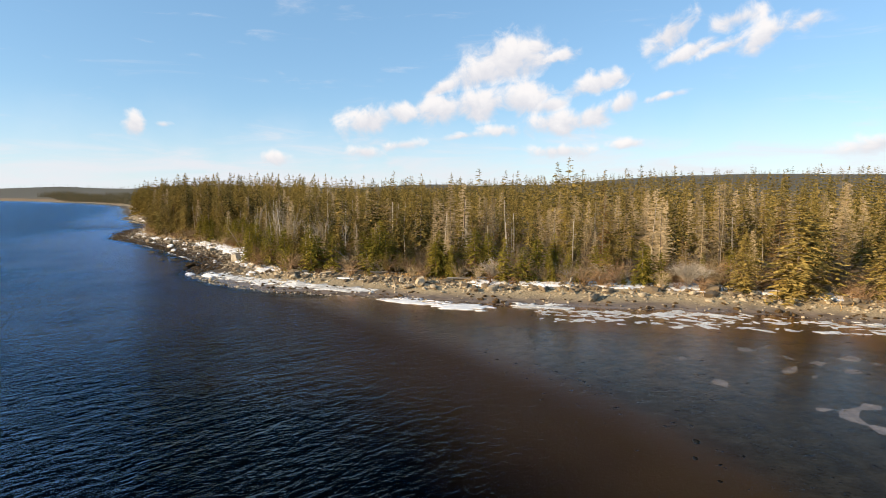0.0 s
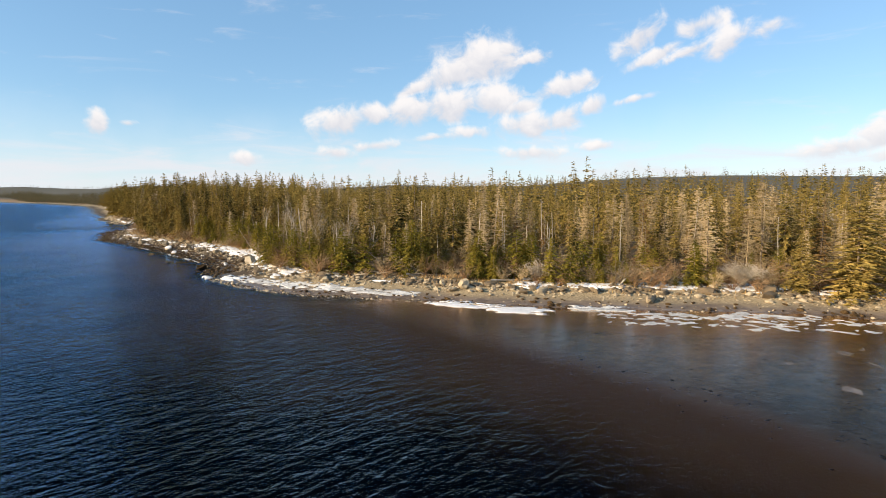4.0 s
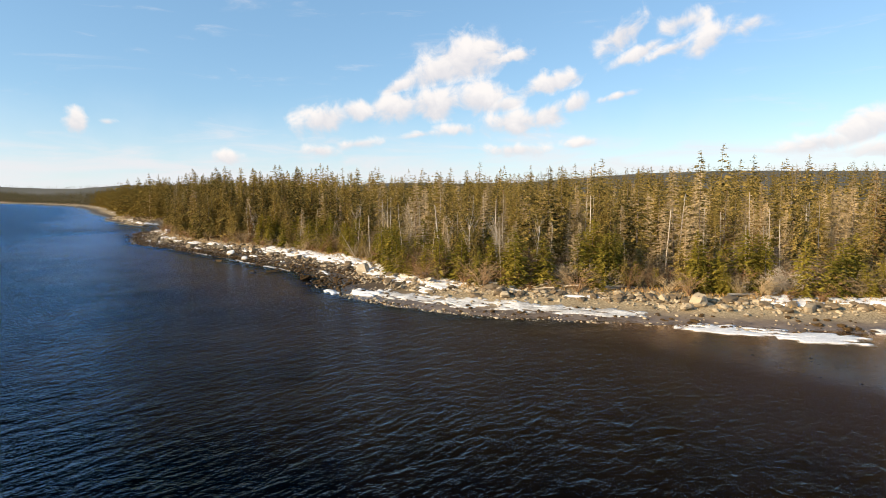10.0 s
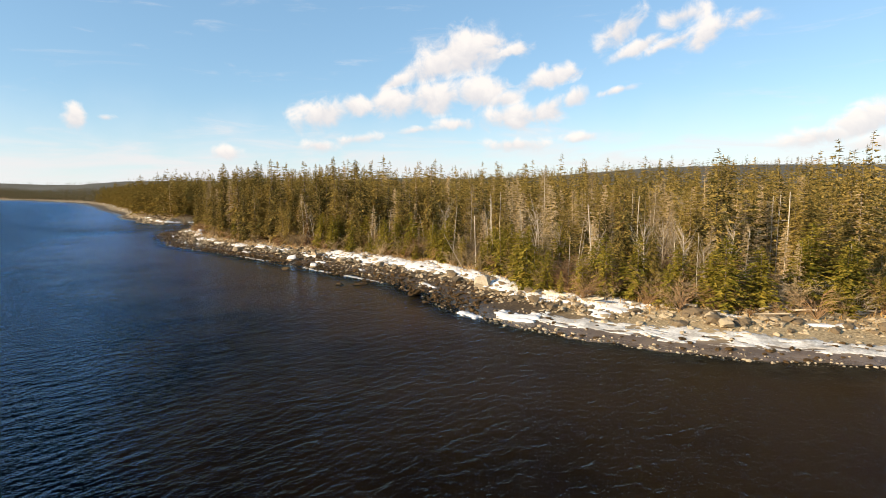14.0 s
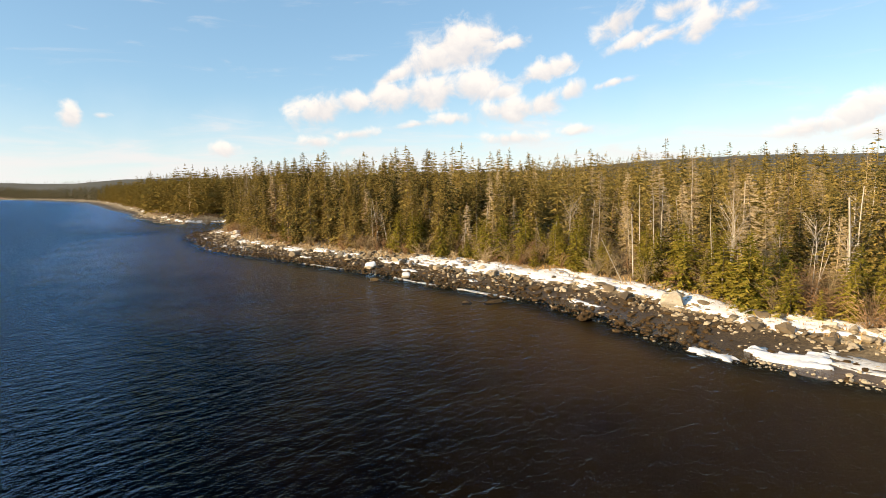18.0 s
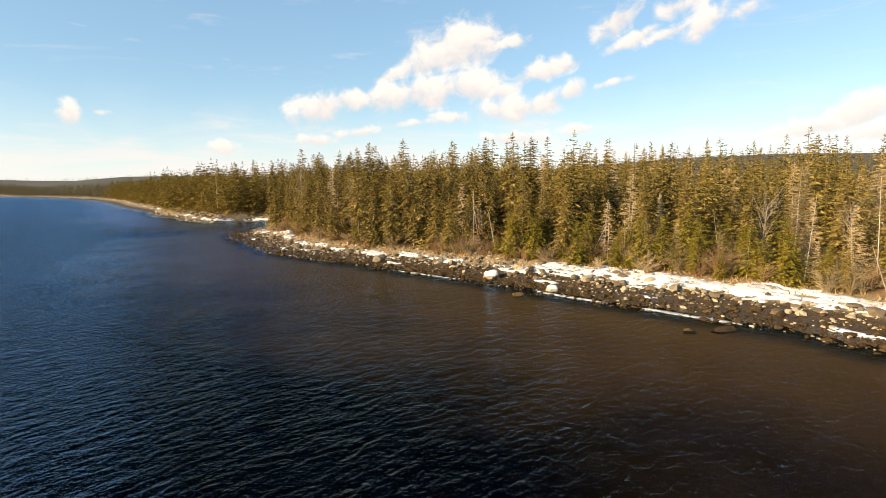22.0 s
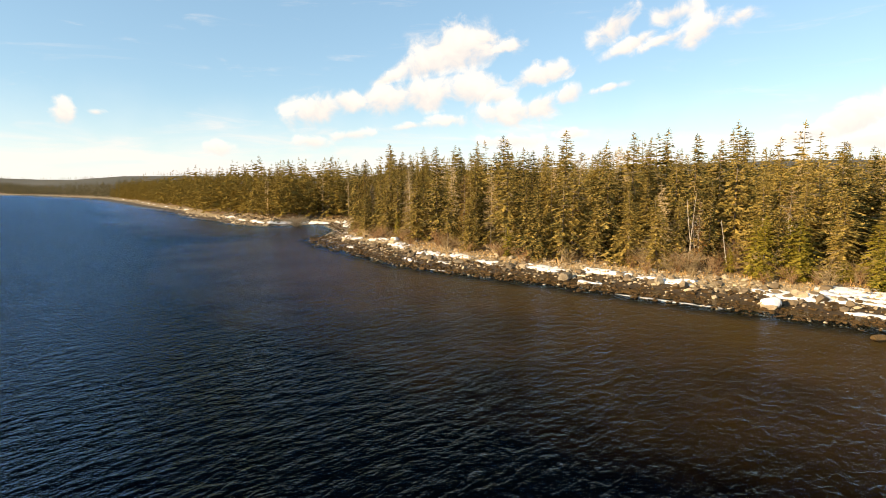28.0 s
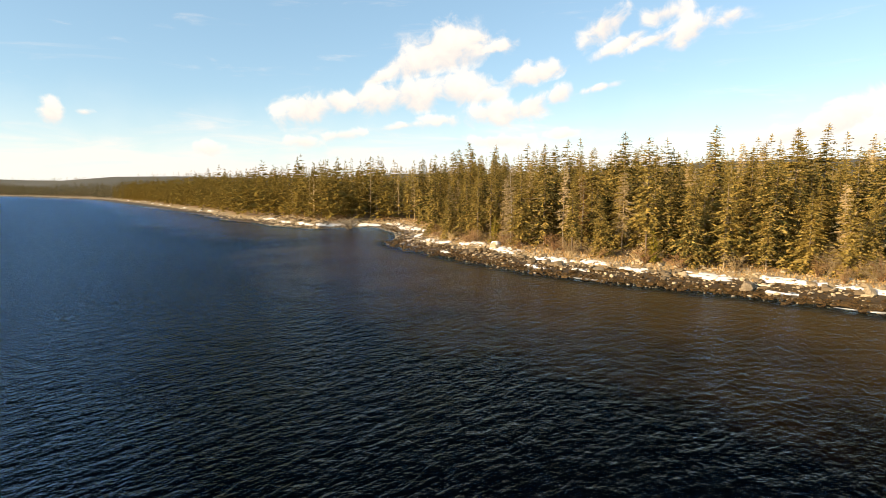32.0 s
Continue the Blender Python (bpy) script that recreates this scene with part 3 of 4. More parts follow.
MODELS = {"spruce": [], "young_fir": [], "bare_tree": [], "dead_snag": [], "rusty_larch": [], "birch": []}
for i in range(9):
    h, w = 12.0, (2.4, 2.8, 2.0, 3.1, 2.3, 2.6, 1.8, 2.2, 2.9)[i]
    tr = trunk_shape(h * 0.97, 0.13, RNG)
    cr = conifer_crown(h, w, RNG, (0.08, 0.04, 0.16, 0.03, 0.20, 0.08, 0.28, 0.12, 0.05)[i], 0.36, 10, 9, 0.78, (0.05, 0.02, 0.12, 0.0, 0.18, 0.08, 0.25, 0.30, 0.1)[i])
    tw = bare_boughs(h * 0.75, w * 0.85, RNG, 0.06, 0.55, 3, 7)
    MODELS["spruce"].append(tree_model("spruce", "tall olive-green spruce in the shoreline forest", "spruce", h,
                                       [("trunk", tr, BARK, ""), ("crown", cr, NEEDLES, ""), ("dead_brush", tw, TWIGS, "bare grey-brown lower boughs")]))
for i in range(4):
    h, w = 5.0, (1.3, 1.6, 1.1, 1.45)[i]
    MODELS["young_fir"].append(tree_model("young_fir", "young yellow-green fir at the edge of the woods", "fir", h,
                                          [("trunk", trunk_shape(h * 0.96, 0.07, RNG), BARK, ""), ("crown", conifer_crown(h, w, RNG, 0.04, 0.24, 8, 7, 0.72), NEEDLES_YOUNG, "")]))
for i in range(5):
    h = 11.0
    MODELS["bare_tree"].append(tree_model("bare_tree", "bare grey-brown dying conifer with fine twigs", "bare tree", h,
                                          [("trunk", trunk_shape(h, 0.085, RNG, 0.03, 0.12), (TWIGS, BARK_PALE, BARK, BARK, TWIGS)[i], ""),
                                           ("brush", bare_boughs(h, (1.7, 2.1, 1.4, 1.9, 1.6)[i], RNG, (0.12, 0.06, 0.22, 0.10, 0.25)[i], 0.30, 5, 22, 0.25, 0.015), TWIGS, "")]))
for i in range(4):
    h = (8.0, 7.0, 9.0, 6.0)[i]
    MODELS["dead_snag"].append(tree_model("dead_snag", "bleached dead trunk with broken top and stubs", "snag", h,
                                          [("trunk", trunk_shape(h, 0.10, RNG, 0.025, (0.35, 0.5, 0.25, 0.6)[i]), BARK_PALE, ""),
                                           ("stub_brush", bare_boughs(h, 0.8, RNG, 0.25, 0.75, 2, 2), BARK_PALE, "")]))
for i in range(3):
    h = 9.0
    MODELS["rusty_larch"].append(tree_model("rusty_larch", "rust-brown conifer with thinning needles", "larch", h,
                                            [("trunk", trunk_shape(h, 0.11, RNG), BARK, ""),
                                             ("crown", conifer_crown(h, (1.3, 1.5, 1.2)[i], RNG, 0.1, 0.40, 5, 5, 0.8, 0.25), NEEDLES_RUST, ""),
                                             ("brush", bare_boughs(h, 1.2, RNG, 0.1, 0.5, 3, 5), TWIGS, "")]))


def birch_parts(h, rng):
    pieces = [trunk_shape(h * 0.7, 0.09, rng, 0.05, 0.4)]
    limbs, A, B, C = [], [], [], []
    for i in range(26):
        az, z0 = rng.uniform(0, 6.28), h * rng.uniform(0.25, 0.7)
        L = rng.uniform(1.2, 2.6) * (1.1 - z0 / h * 0.5)
        q = np.linspace(0, 1, 5)
        up = rng.uniform(0.7, 1.4)
        pts = np.column_stack([np.cos(az) * L * q * 0.7, np.sin(az) * L * q * 0.7, z0 + up * L * q]) + np.cumsum(rng.normal(0, 0.05, (5, 3)), 0)
        limbs.append(tube(pts, 0.03 * (1 - 0.85 * q), 3))
        for j in range(9):
            c = pts[rng.randint(1, 5)]
            d = np.array([math.cos(az), math.sin(az), 0.9]) + rng.normal(0, 0.7, 3)
            A.append(c - [0, 0.008, 0.008])
            B.append(c + [0.008, 0.008, 0])
            C.append(c + d * rng.uniform(0.25, 0.6))
    limbs.append(triangles(np.array(A), np.array(B), np.array(C)))
    return merged(pieces), merged(limbs)


for i in range(2):
    tr, lb = birch_parts(8.0, RNG)
    MODELS["birch"].append(tree_model("birch", "leafless pale-barked birch among the spruces", "birch", 8.0,
                                      [("trunk", tr, BARK_PALE, ""), ("limb_brush", lb, TWIGS_GREY, "")]))
BASE_H = {"spruce": 12.0, "young_fir": 5.0, "bare_tree": 11.0, "dead_snag": 8.0, "rusty_larch": 9.0, "birch": 8.0}
USED = {}


def plant(kind, x, y, h, wide=1.0, turn=None, variant=None, lean=0.0, z=None):
    """Stands a tree of that kind and height at x, y."""
    i = RNG.randint(len(MODELS[kind])) if variant is None else variant
    model = MODELS[kind][i]
    k = h / (BASE_H[kind] if kind != "dead_snag" else (8.0, 7.0, 9.0, 6.0)[i])
    a = RNG.uniform(0, 360) if turn is None else turn
    z = float(height(np.array([x]), np.array([y]))[0]) if z is None else z
    m = pose(x, y, z, lean * RNG.uniform(-1, 1), lean * RNG.uniform(-1, 1), a)
    if (kind, i) not in USED:
        USED[kind, i] = model
        ob = model
        ob.matrix_basis = m
    else:
        ob = copy_thing(model, m)
    ob.scale = (k * wide, k * wide, k)
    return ob


# shoreline woods: scattered on the plan with a least distance, and sorted into kinds by stretch
def scatter(n, xlo, xhi, ylo, yhi, smin, smax, gap, seed):
    rng = np.random.RandomState(seed)
    x, y = rng.uniform(xlo, xhi, n), rng.uniform(ylo, yhi, n)
    s = shore_distance(x, y)
    ok = (s > smin) & (s < smax)
    x, y, s = x[ok], y[ok], s[ok]
    cells, keep = {}, []
    for i in range(len(x)):
        c = (int(x[i] // gap), int(y[i] // gap))
        near = any((x[i] - x[j]) ** 2 + (y[i] - y[j]) ** 2 < gap * gap
                   for a in (-1, 0, 1) for b in (-1, 0, 1) for j in cells.get((c[0] + a, c[1] + b), ()))
        if not near:
            cells.setdefault(c, []).append(i)
            keep.append(i)
    return x[keep], y[keep], s[keep]


def edge_of_woods(x, y):
    """How far from the waterline the trees begin."""
    return np.interp(y, [30, 44, 50, 56, 64, 76, 90, 100, 112, 150, 185, 205], [7, 6.0, 7.0, 7.2, 7.0, 7.4, 8.6, 8.2, 7.0, 7.4, 7.6, 6.5])


def stand_height(x, y):
    return np.interp(y, [40, 60, 80, 100, 114, 130, 150, 170, 230, 400], [8.2, 8.2, 8.1, 8.6, 10.0, 10.2, 10.6, 11.5, 12.0, 12.0])


def plan_of_woods():
    x, y, s = scatter(34000, -118, 75, 30, 235, 5.5, 46, 1.85, 11)
    ok = s > edge_of_woods(x, y) + np.random.RandomState(5).uniform(-0.6, 0.9, len(x))
    x, y, s = x[ok], y[ok], s[ok]
    order = np.argsort(s - 0.12 * np.clip(120 - y, 0, 60))
    return x[order], y[order], s[order]


WX, WY, WS = plan_of_woods()
WZ = height(WX, WY)
LIMIT = {"spruce": 290, "young_fir": 190, "bare_tree": 290, "dead_snag": 70, "rusty_larch": 60, "birch": 30}
COUNT = {k: 0 for k in LIMIT}
REST = []
pick = np.random.RandomState(3)
for x, y, s, z in zip(WX, WY, WS, WZ):
    front = s < edge_of_woods(x, y) + 4.0
    clump = float(wobble(np.array([x]), np.array([y]), 17.0, 4.0)[0])
    if y < 74 and x > -24:
        odds = [0.42 + 0.28 * clump, 0.22 if front else 0.04, 0.40 - 0.2 * clump, 0.02, 0.12, 0.0 if front else 0.01]
    elif y < 106:
        odds = [0.42 + 0.25 * clump, 0.34 if front else 0.08, 0.28 - 0.12 * clump, 0.03, 0.06, 0.0 if front else 0.02]
    else:
        odds = [0.84, 0.08 if front else 0.01, 0.10 - 0.05 * clump, 0.0, 0.05, 0.0]
    odds = np.clip(odds, 0.0, 1)
    kind = ("spruce", "young_fir", "bare_tree", "dead_snag", "rusty_larch", "birch")[pick.choice(6, p=odds / odds.sum())]
    hh = stand_height(x, y) * float(np.clip(pick.normal(0.97, 0.18), 0.5, 1.30))
    if kind == "young_fir":
        hh = pick.uniform(1.8, 5.5)
    elif kind == "dead_snag":
        hh *= pick.uniform(0.5, 0.8)
    elif kind == "rusty_larch":
        hh *= pick.uniform(0.55, 0.9)
    elif kind == "birch":
        hh *= 0.7
    if kind == "bare_tree":
        hh *= 0.92
    if front and kind in ("spruce", "bare_tree"):
        hh *= pick.uniform(0.7, 1.0) if y > 100 else pick.uniform(0.9, 1.1)
    if y < 104 and kind in ("spruce", "bare_tree", "rusty_larch"):
        # the woods rise from the bank inland
        hh *= float(np.clip(0.56 + 0.060 * (s - edge_of_woods(x, y)) + pick.normal(0, 0.13), 0.3, 0.98))
    if COUNT[kind] < LIMIT[kind] and y < 200:
        COUNT[kind] += 1
        plant(kind, float(x), float(y), float(hh), variant=(int(pick.choice([0, 2, 4, 6, 7])) if kind == "spruce" and y < 72 else None), wide=pick.uniform(0.85, 1.15) * (0.6 if kind == "dead_snag" else 1.0), lean=(3.0 if kind in ("bare_tree", "dead_snag") else 1.2), z=float(z))
    else:
        REST.append((x, y, z, hh, 0 if kind in ("spruce", "young_fir") else 1))


def forest_stuff(name, spots, shapes, mat, label):
    """Many trees too far back to tell apart, joined."""
    vs, ts, k = [], [], 0
    rng = np.random.RandomState(len(spots))
    for x, y, z, h, *_ in spots:
        v, t, base = shapes[rng.randint(len(shapes))]
        a, q = rng.uniform(0, 6.28), h / base
        c, s_, w = math.cos(a), math.sin(a), q * rng.uniform(0.85, 1.2)
        vs.append(np.column_stack([x + w * (v[:, 0] * c - v[:, 1] * s_), y + w * (v[:, 0] * s_ + v[:, 1] * c), z + q * v[:, 2]]))
        ts.append(t + k)
        k += len(v)
    return thing(name, mesh_of(name, np.concatenate(vs), np.concatenate(ts)), mat, label, "forest", kind="stuff")


def shapes_of(n, h, w, gap, arms, bits, size, seed, bottom=0.15, stem=False):
    rng = np.random.RandomState(seed)
    crowns = [conifer_crown(h, w * rng.uniform(0.8, 1.2), rng, bottom, gap, arms, bits, size) for _ in range(n)]
    return [(*(merged([trunk_shape(h, 0.08, rng, 0.02, 0.15, 3), c]) if stem else c), h) for c in crowns]


def bare_shapes(n, h, w, seed):
    rng = np.random.RandomState(seed)
    return [(*merged([trunk_shape(h, 0.10, rng, 0.03, 0.12, 4), bare_boughs(h, w, rng, 0.3, 0.6, 4, 6)]), h) for _ in range(n)]


green = [r for r in REST if r[4] == 0]
grey = [r for r in REST if r[4] == 1]
forest_stuff("inner_forest", green, shapes_of(5, 12, 1.8, 0.72, 5, 4, 1.2, 21, stem=True), NEEDLES, "olive-green spruces standing behind the first rows")
forest_stuff("inner_bare_trees", grey, bare_shapes(4, 11, 1.3, 22), TWIGS, "bare grey-brown trees standing behind the first rows")


def scatter_far(n, xlo, xhi, ylo, yhi, smin, smax, gap, seed, scale=1.0):
    x, y, s = scatter(n, xlo, xhi, ylo, yhi, smin, smax, gap, seed)
    z = height(x, y)
    rng = np.random.RandomState(seed)
    h = np.clip(rng.normal(10.0, 1.7, len(x)), 6, 14) * scale
    return list(zip(x, y, z, h))


back = [r for r in scatter_far(16000, -180, 170, 55, 330, 44, 130, 3.6, 31) if r[0] > -185]
forest_stuff("back_forest", [r for r in back if wobble(np.array([r[0]]), np.array([r[1]]), 30.0)[0] > -0.35 or r[1] > 110], shapes_of(5, 12, 1.9, 1.0, 5, 2, 1.7, 32, stem=True), NEEDLES, "forest canopy inland of the shore")
forest_stuff("back_bare_trees", [r for r in back if wobble(np.array([r[0]]), np.array([r[1]]), 30.0)[0] <= -0.35 and r[1] <= 110], bare_shapes(3, 11, 1.2, 33), TWIGS, "bare brown canopy inland of the shore")
strip = scatter_far(26000, -330, -92, 180, 600, 3.8, 48, 2.9, 41, 1.2)
forest_stuff("far_shore_forest", [r for r in strip if r[1] > 205 or r[0] < -100], shapes_of(5, 12, 1.9, 1.1, 5, 3, 1.9, 42), NEEDLES_FAR, "spruce forest along the shore further up the bay")
strip = scatter_far(26000, -1100, -300, 540, 1600, 4.0, 70, 5.5, 51, 1.25)
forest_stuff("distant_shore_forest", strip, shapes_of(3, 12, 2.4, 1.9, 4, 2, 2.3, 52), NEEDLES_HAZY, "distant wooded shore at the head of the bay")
ridge = scatter_far(9000, -420, 620, 120, 800, 128, 420, 6.5, 61, 1.0)
forest_stuff("upland_forest", ridge, shapes_of(4, 12, 2.0, 1.7, 4, 2, 2.0, 62), NEEDLES_FAR, "forest rising inland behind the shore woods")
ridge = scatter_far(7000, -2600, 2200, 500, 2700, 420, 2600, 14.0, 63, 0.9)
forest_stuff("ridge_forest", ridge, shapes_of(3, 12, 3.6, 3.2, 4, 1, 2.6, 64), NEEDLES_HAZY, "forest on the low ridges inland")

# ---- along the beach ----


def shore_curve():
    """The waterline near the camera's way, resampled and eased, with its inland normals."""
    p = SHORE[4:45]
    seg = np.hypot(*np.diff(p, axis=0).T)
    a = np.concatenate([[0], np.cumsum(seg)])
    t = np.arange(0, a[-1], 0.5)
    q = np.column_stack([np.interp(t, a, p[:, 0]), np.interp(t, a, p[:, 1])])
    k = np.hanning(19)
    k /= k.sum()
    pad = np.vstack([np.repeat(q[:1], 9, 0), q, np.repeat(q[-1:], 9, 0)])
    q = np.column_stack([np.convolve(pad[:, i], k, "valid") for i in (0, 1)])
    d = np.gradient(q, axis=0)
    d /= np.linalg.norm(d, axis=1)[:, None]
    return t, q, np.column_stack([d[:, 1], -d[:, 0]])


CA, CQ, CN = shore_curve()


def on_shore(a, s):
    """The place a metres along the waterline and s metres inland."""
    a, s = np.asarray(a, float), np.asarray(s, float)
    x, y = np.interp(a, CA, CQ[:, 0]), np.interp(a, CA, CQ[:, 1])
    return x + s * np.interp(a, CA, CN[:, 0]), y + s * np.interp(a, CA, CN[:, 1])


def along(x, y):
    """How far along the waterline the place nearest to x, y lies."""
    return float(CA[np.argmin((CQ[:, 0] - x) ** 2 + (CQ[:, 1] - y) ** 2)])


def rock_shape(seed, detail=2, flat=0.7, rough=0.32):
    bm = bmesh.new()
    bmesh.ops.create_icosphere(bm, subdivisions=detail, radius=1.0)
    off = Vector((seed * 3.7, seed * 1.9, seed * 5.3))
    die = random.Random(seed)
    cuts = [(Vector((die.gauss(0, 1), die.gauss(0, 1), die.gauss(0, 1))).normalized(), die.uniform(0.45, 0.78)) for _ in range(10)]
    for v in bm.verts:
        d = v.co.normalized()
        n = noise.noise(d * 1.1 + off) * 0.9 + noise.noise(d * 2.4 + off) * 0.5 + noise.noise(d * 5 + off) * 0.30
        cut = max(abs(d.x + 0.3 * d.y), abs(d.y), abs(d.z + 0.2 * d.x))
        v.co = d * (0.78 / max(0.62, cut)) ** 0.6 * (1 + rough * n)
        for face, reach in cuts:
            over = v.co.dot(face) - reach
            if over > 0:
                v.co -= face * over
        v.co.z *= flat
    v = np.array([q.co[:] for q in bm.verts])
    t = np.array([[q.index for q in f.verts] for f in bm.faces])
    bm.free()
    return v, t


def rock_mesh(name, seed, detail=2, flat=0.7, mat=None):
    me = mesh_of(name, *rock_shape(seed, detail, flat))
    me.shade_flat()
    me.materials.append(mat or ROCK)
    return me


BOULDERS = [rock_mesh("boulder", i + 1, 3, (0.7, 0.6, 0.8, 0.55)[i % 4]) for i in range(8)]
BOULDERS_DARK = [rock_mesh("dark_boulder", i + 20, 3, 0.6, ROCK_WEED) for i in range(5)]
STONES = [rock_mesh("stone", i + 40, 2, (0.7, 0.6, 0.8, 0.5)[i % 4]) for i in range(8)]


def rest_rock(x, y, r, label, group="", long=1.0, turn=None, dark=False, sink=0.3, model=None, name=""):
    rng = RNG
    mesh_list = BOULDERS_DARK if dark else (BOULDERS if r > 0.45 else STONES)
    me = mesh_list[rng.randint(len(mesh_list)) if model is None else model]
    ob = new(name or ("dark_boulder" if dark else ("boulder" if r > 0.45 else "stone")), me)
    z = float(height(np.array([x]), np.array([y]))[0])
    ob.matrix_basis = pose(x, y, z + r * (0.55 - sink), rng.uniform(-9, 9), rng.uniform(-9, 9), rng.uniform(0, 360) if turn is None else turn)
    ob.scale = (r * long, r, r * rng.uniform(0.85, 1.15))
    return tagged(ob, label, "rock", group)


def snow_cap(rock):
    """Snow lying on a boulder's upper faces: a thick skin that thins out to its ragged rim."""
    m = rock.matrix_basis
    pts = np.array([(m @ v.co)[:] for v in rock.data.vertices])
    tris = [tuple(p.vertices) for p in rock.data.polygons]
    mid = pts.mean(0)
    top = [t for t in tris if np.cross(pts[t[1]] - pts[t[0]], pts[t[2]] - pts[t[0]])[2] > 0.25 * np.linalg.norm(np.cross(pts[t[1]] - pts[t[0]], pts[t[2]] - pts[t[0]])) and pts[list(t), 2].mean() > mid[2] + 0.05]
    edges = {}
    for t in top:
        for e in ((t[0], t[1]), (t[1], t[2]), (t[2], t[0])):
            edges[tuple(sorted(e))] = edges.get(tuple(sorted(e)), 0) + 1
    rim = {v for e, n in edges.items() if n == 1 for v in e}
    ids = sorted({v for t in top for v in t})
    spot = {v: i for i, v in enumerate(ids)}
    skin = np.array([pts[v] + (np.array([0, 0, -0.04]) if v in rim else np.array([0, 0, 0.11]) + 0.03 * (pts[v] - mid)) for v in ids])
    thing("snow_mound", mesh_of("snow_mound", skin, np.array([[spot[v] for v in t] for t in top])), SNOW, "mound of old snow lying on a boulder", "snow", "snow on boulders", smooth=True)


# single boulders that stand out
for bx, by, br, bl, dark, lab in (
        (13.2, 50.3, 0.75, 1.5, 0, "low tan boulder half buried in the sand"),
        (24.0, 51.4, 0.95, 1.5, 0, "pale flat-topped boulder before a grey bush"),
        (-2.6, 56.2, 0.95, 1.2, 0, "brown boulder at the end of the stone row"),
        (-3.8, 55.6, 0.7, 1.1, 0, "brown boulder in the stone row"),
        (4.5, 53.8, 0.7, 1.2, 0, "rounded boulder in the stone row"),
        (9.0, 53.0, 0.65, 1.2, 0, "rounded boulder below the snow"),
        (-29.0, 77.6, 1.1, 1.05, 0, "big pale granite boulder at the edge of the woods"),
        (-27.6, 76.2, 0.5, 1.2, 0, "grey boulder beside the big pale one"),
        (-35.2, 77.5, 0.8, 1.5, 1, "dark weed-covered boulder at the waterline"),
        (-40.4, 83.8, 0.6, 1.7, 1, "dark weed-covered rock awash in the shallows"),
        (-43.8, 98.6, 0.6, 1.2, 0, "ochre boulder on the dark lower beach"),
        (-47.3, 97.2, 0.62, 1.4, 0, "ochre boulder capped with snow near the water"),
        (-51.0, 104.2, 0.78, 1.5, 0, "squarish boulder with snow on top"),
        (-55.3, 112.7, 0.72, 1.4, 0, "flat boulder at the foot of the snow"),
        (-62.0, 117.5, 0.8, 1.3, 0, "grey boulder in the belt of stones"),
        (-77.7, 147.1, 1.1, 1.2, 0, "squarish boulder with a cap of snow"),
        (-79.9, 146.0, 0.8, 1.0, 1, "dark boulder standing in the shallows"),
        (-42.5, 84.0, 0.45, 1.6, 1, "dark rock awash near the beach"),
        (-50.3, 96.0, 0.5, 1.6, 1, "dark rock awash off the beach")):
    rock = rest_rock(bx, by, br * 0.82, lab, "single boulders", bl, dark=bool(dark), sink=0.2 if not dark else 0.3)
    if "granite" in lab:
        rock.data = rock_mesh("pale_boulder", 33, 3, 0.95, ROCK_PALE)
    if "snow" in lab and "foot" not in lab:
        snow_cap(rock)

# belt of stones along the upper beach
A0, A1 = along(45, 38), along(-100, 190)
A_END = float(CA[-1]) - 3
rng = np.random.RandomState(15)
made = 0
while made < 300:
    a = rng.uniform(A0, A1 - 25)
    x0, y0 = on_shore(a, 0)
    zone_a, zone_b = x0 > -10, -34 < x0 <= -10
    s = rng.normal(4.6, 0.75) if zone_a else (rng.normal(5.6, 1.1) if zone_b else rng.uniform(3.4, 7.5))
    r = float(np.clip(rng.lognormal(-1.4, 0.38), 0.16, 0.6))
    if y0 > 130 and rng.rand() < 0.3:
        continue
    x, y = on_shore(a, s)
    rest_rock(float(x), float(y), r, "rounded tan beach stone", "stones along the beach", rng.uniform(1.0, 1.5), sink=0.22, name="beach_stone")
    made += 1


def stones_stuff(name, n, seed, spread, size, mat, label, kinds):
    """Small stones beyond counting, joined."""
    rng = np.random.RandomState(seed)
    shapes = [rock_shape(k, 1, 0.65) for k in kinds]
    a = rng.uniform(A0, A1 + 70, n)
    s = spread(a, rng, n)
    a, s = a[s > -50], s[s > -50]
    n = len(a)
    x, y = on_shore(a, s)
    z = height(x, y)
    vs, ts, k = [], [], 0
    r = np.clip(rng.lognormal(math.log(size), 0.45, n), size * 0.4, size * 3)
    th = rng.uniform(0, 6.28, n)
    st = rng.uniform(0.9, 1.6, n)
    for i in range(n):
        v, t = shapes[rng.randint(len(shapes))]
        c, q = math.cos(th[i]) * r[i], math.sin(th[i]) * r[i]
        vx, vy = v[:, 0] * st[i], v[:, 1]
        vs.append(np.column_stack([x[i] + vx * c - vy * q, y[i] + vx * q + vy * c, z[i] + r[i] * (v[:, 2] + 0.2)]))
        ts.append(t + k)
        k += len(v)
    me = mesh_of(name, np.concatenate(vs), np.concatenate(ts))
    me.shade_flat()
    return thing(name, me, mat, label, "stones", kind="stuff")


def belt_spread(a, rng, n):
    x0 = np.interp(a, CA, CQ[:, 0])
    return np.where(x0 > -10, rng.normal(4.7, 0.95, n), np.where(x0 > -34, rng.normal(5.4, 1.1, n), rng.normal(5.4, 1.7, n)))


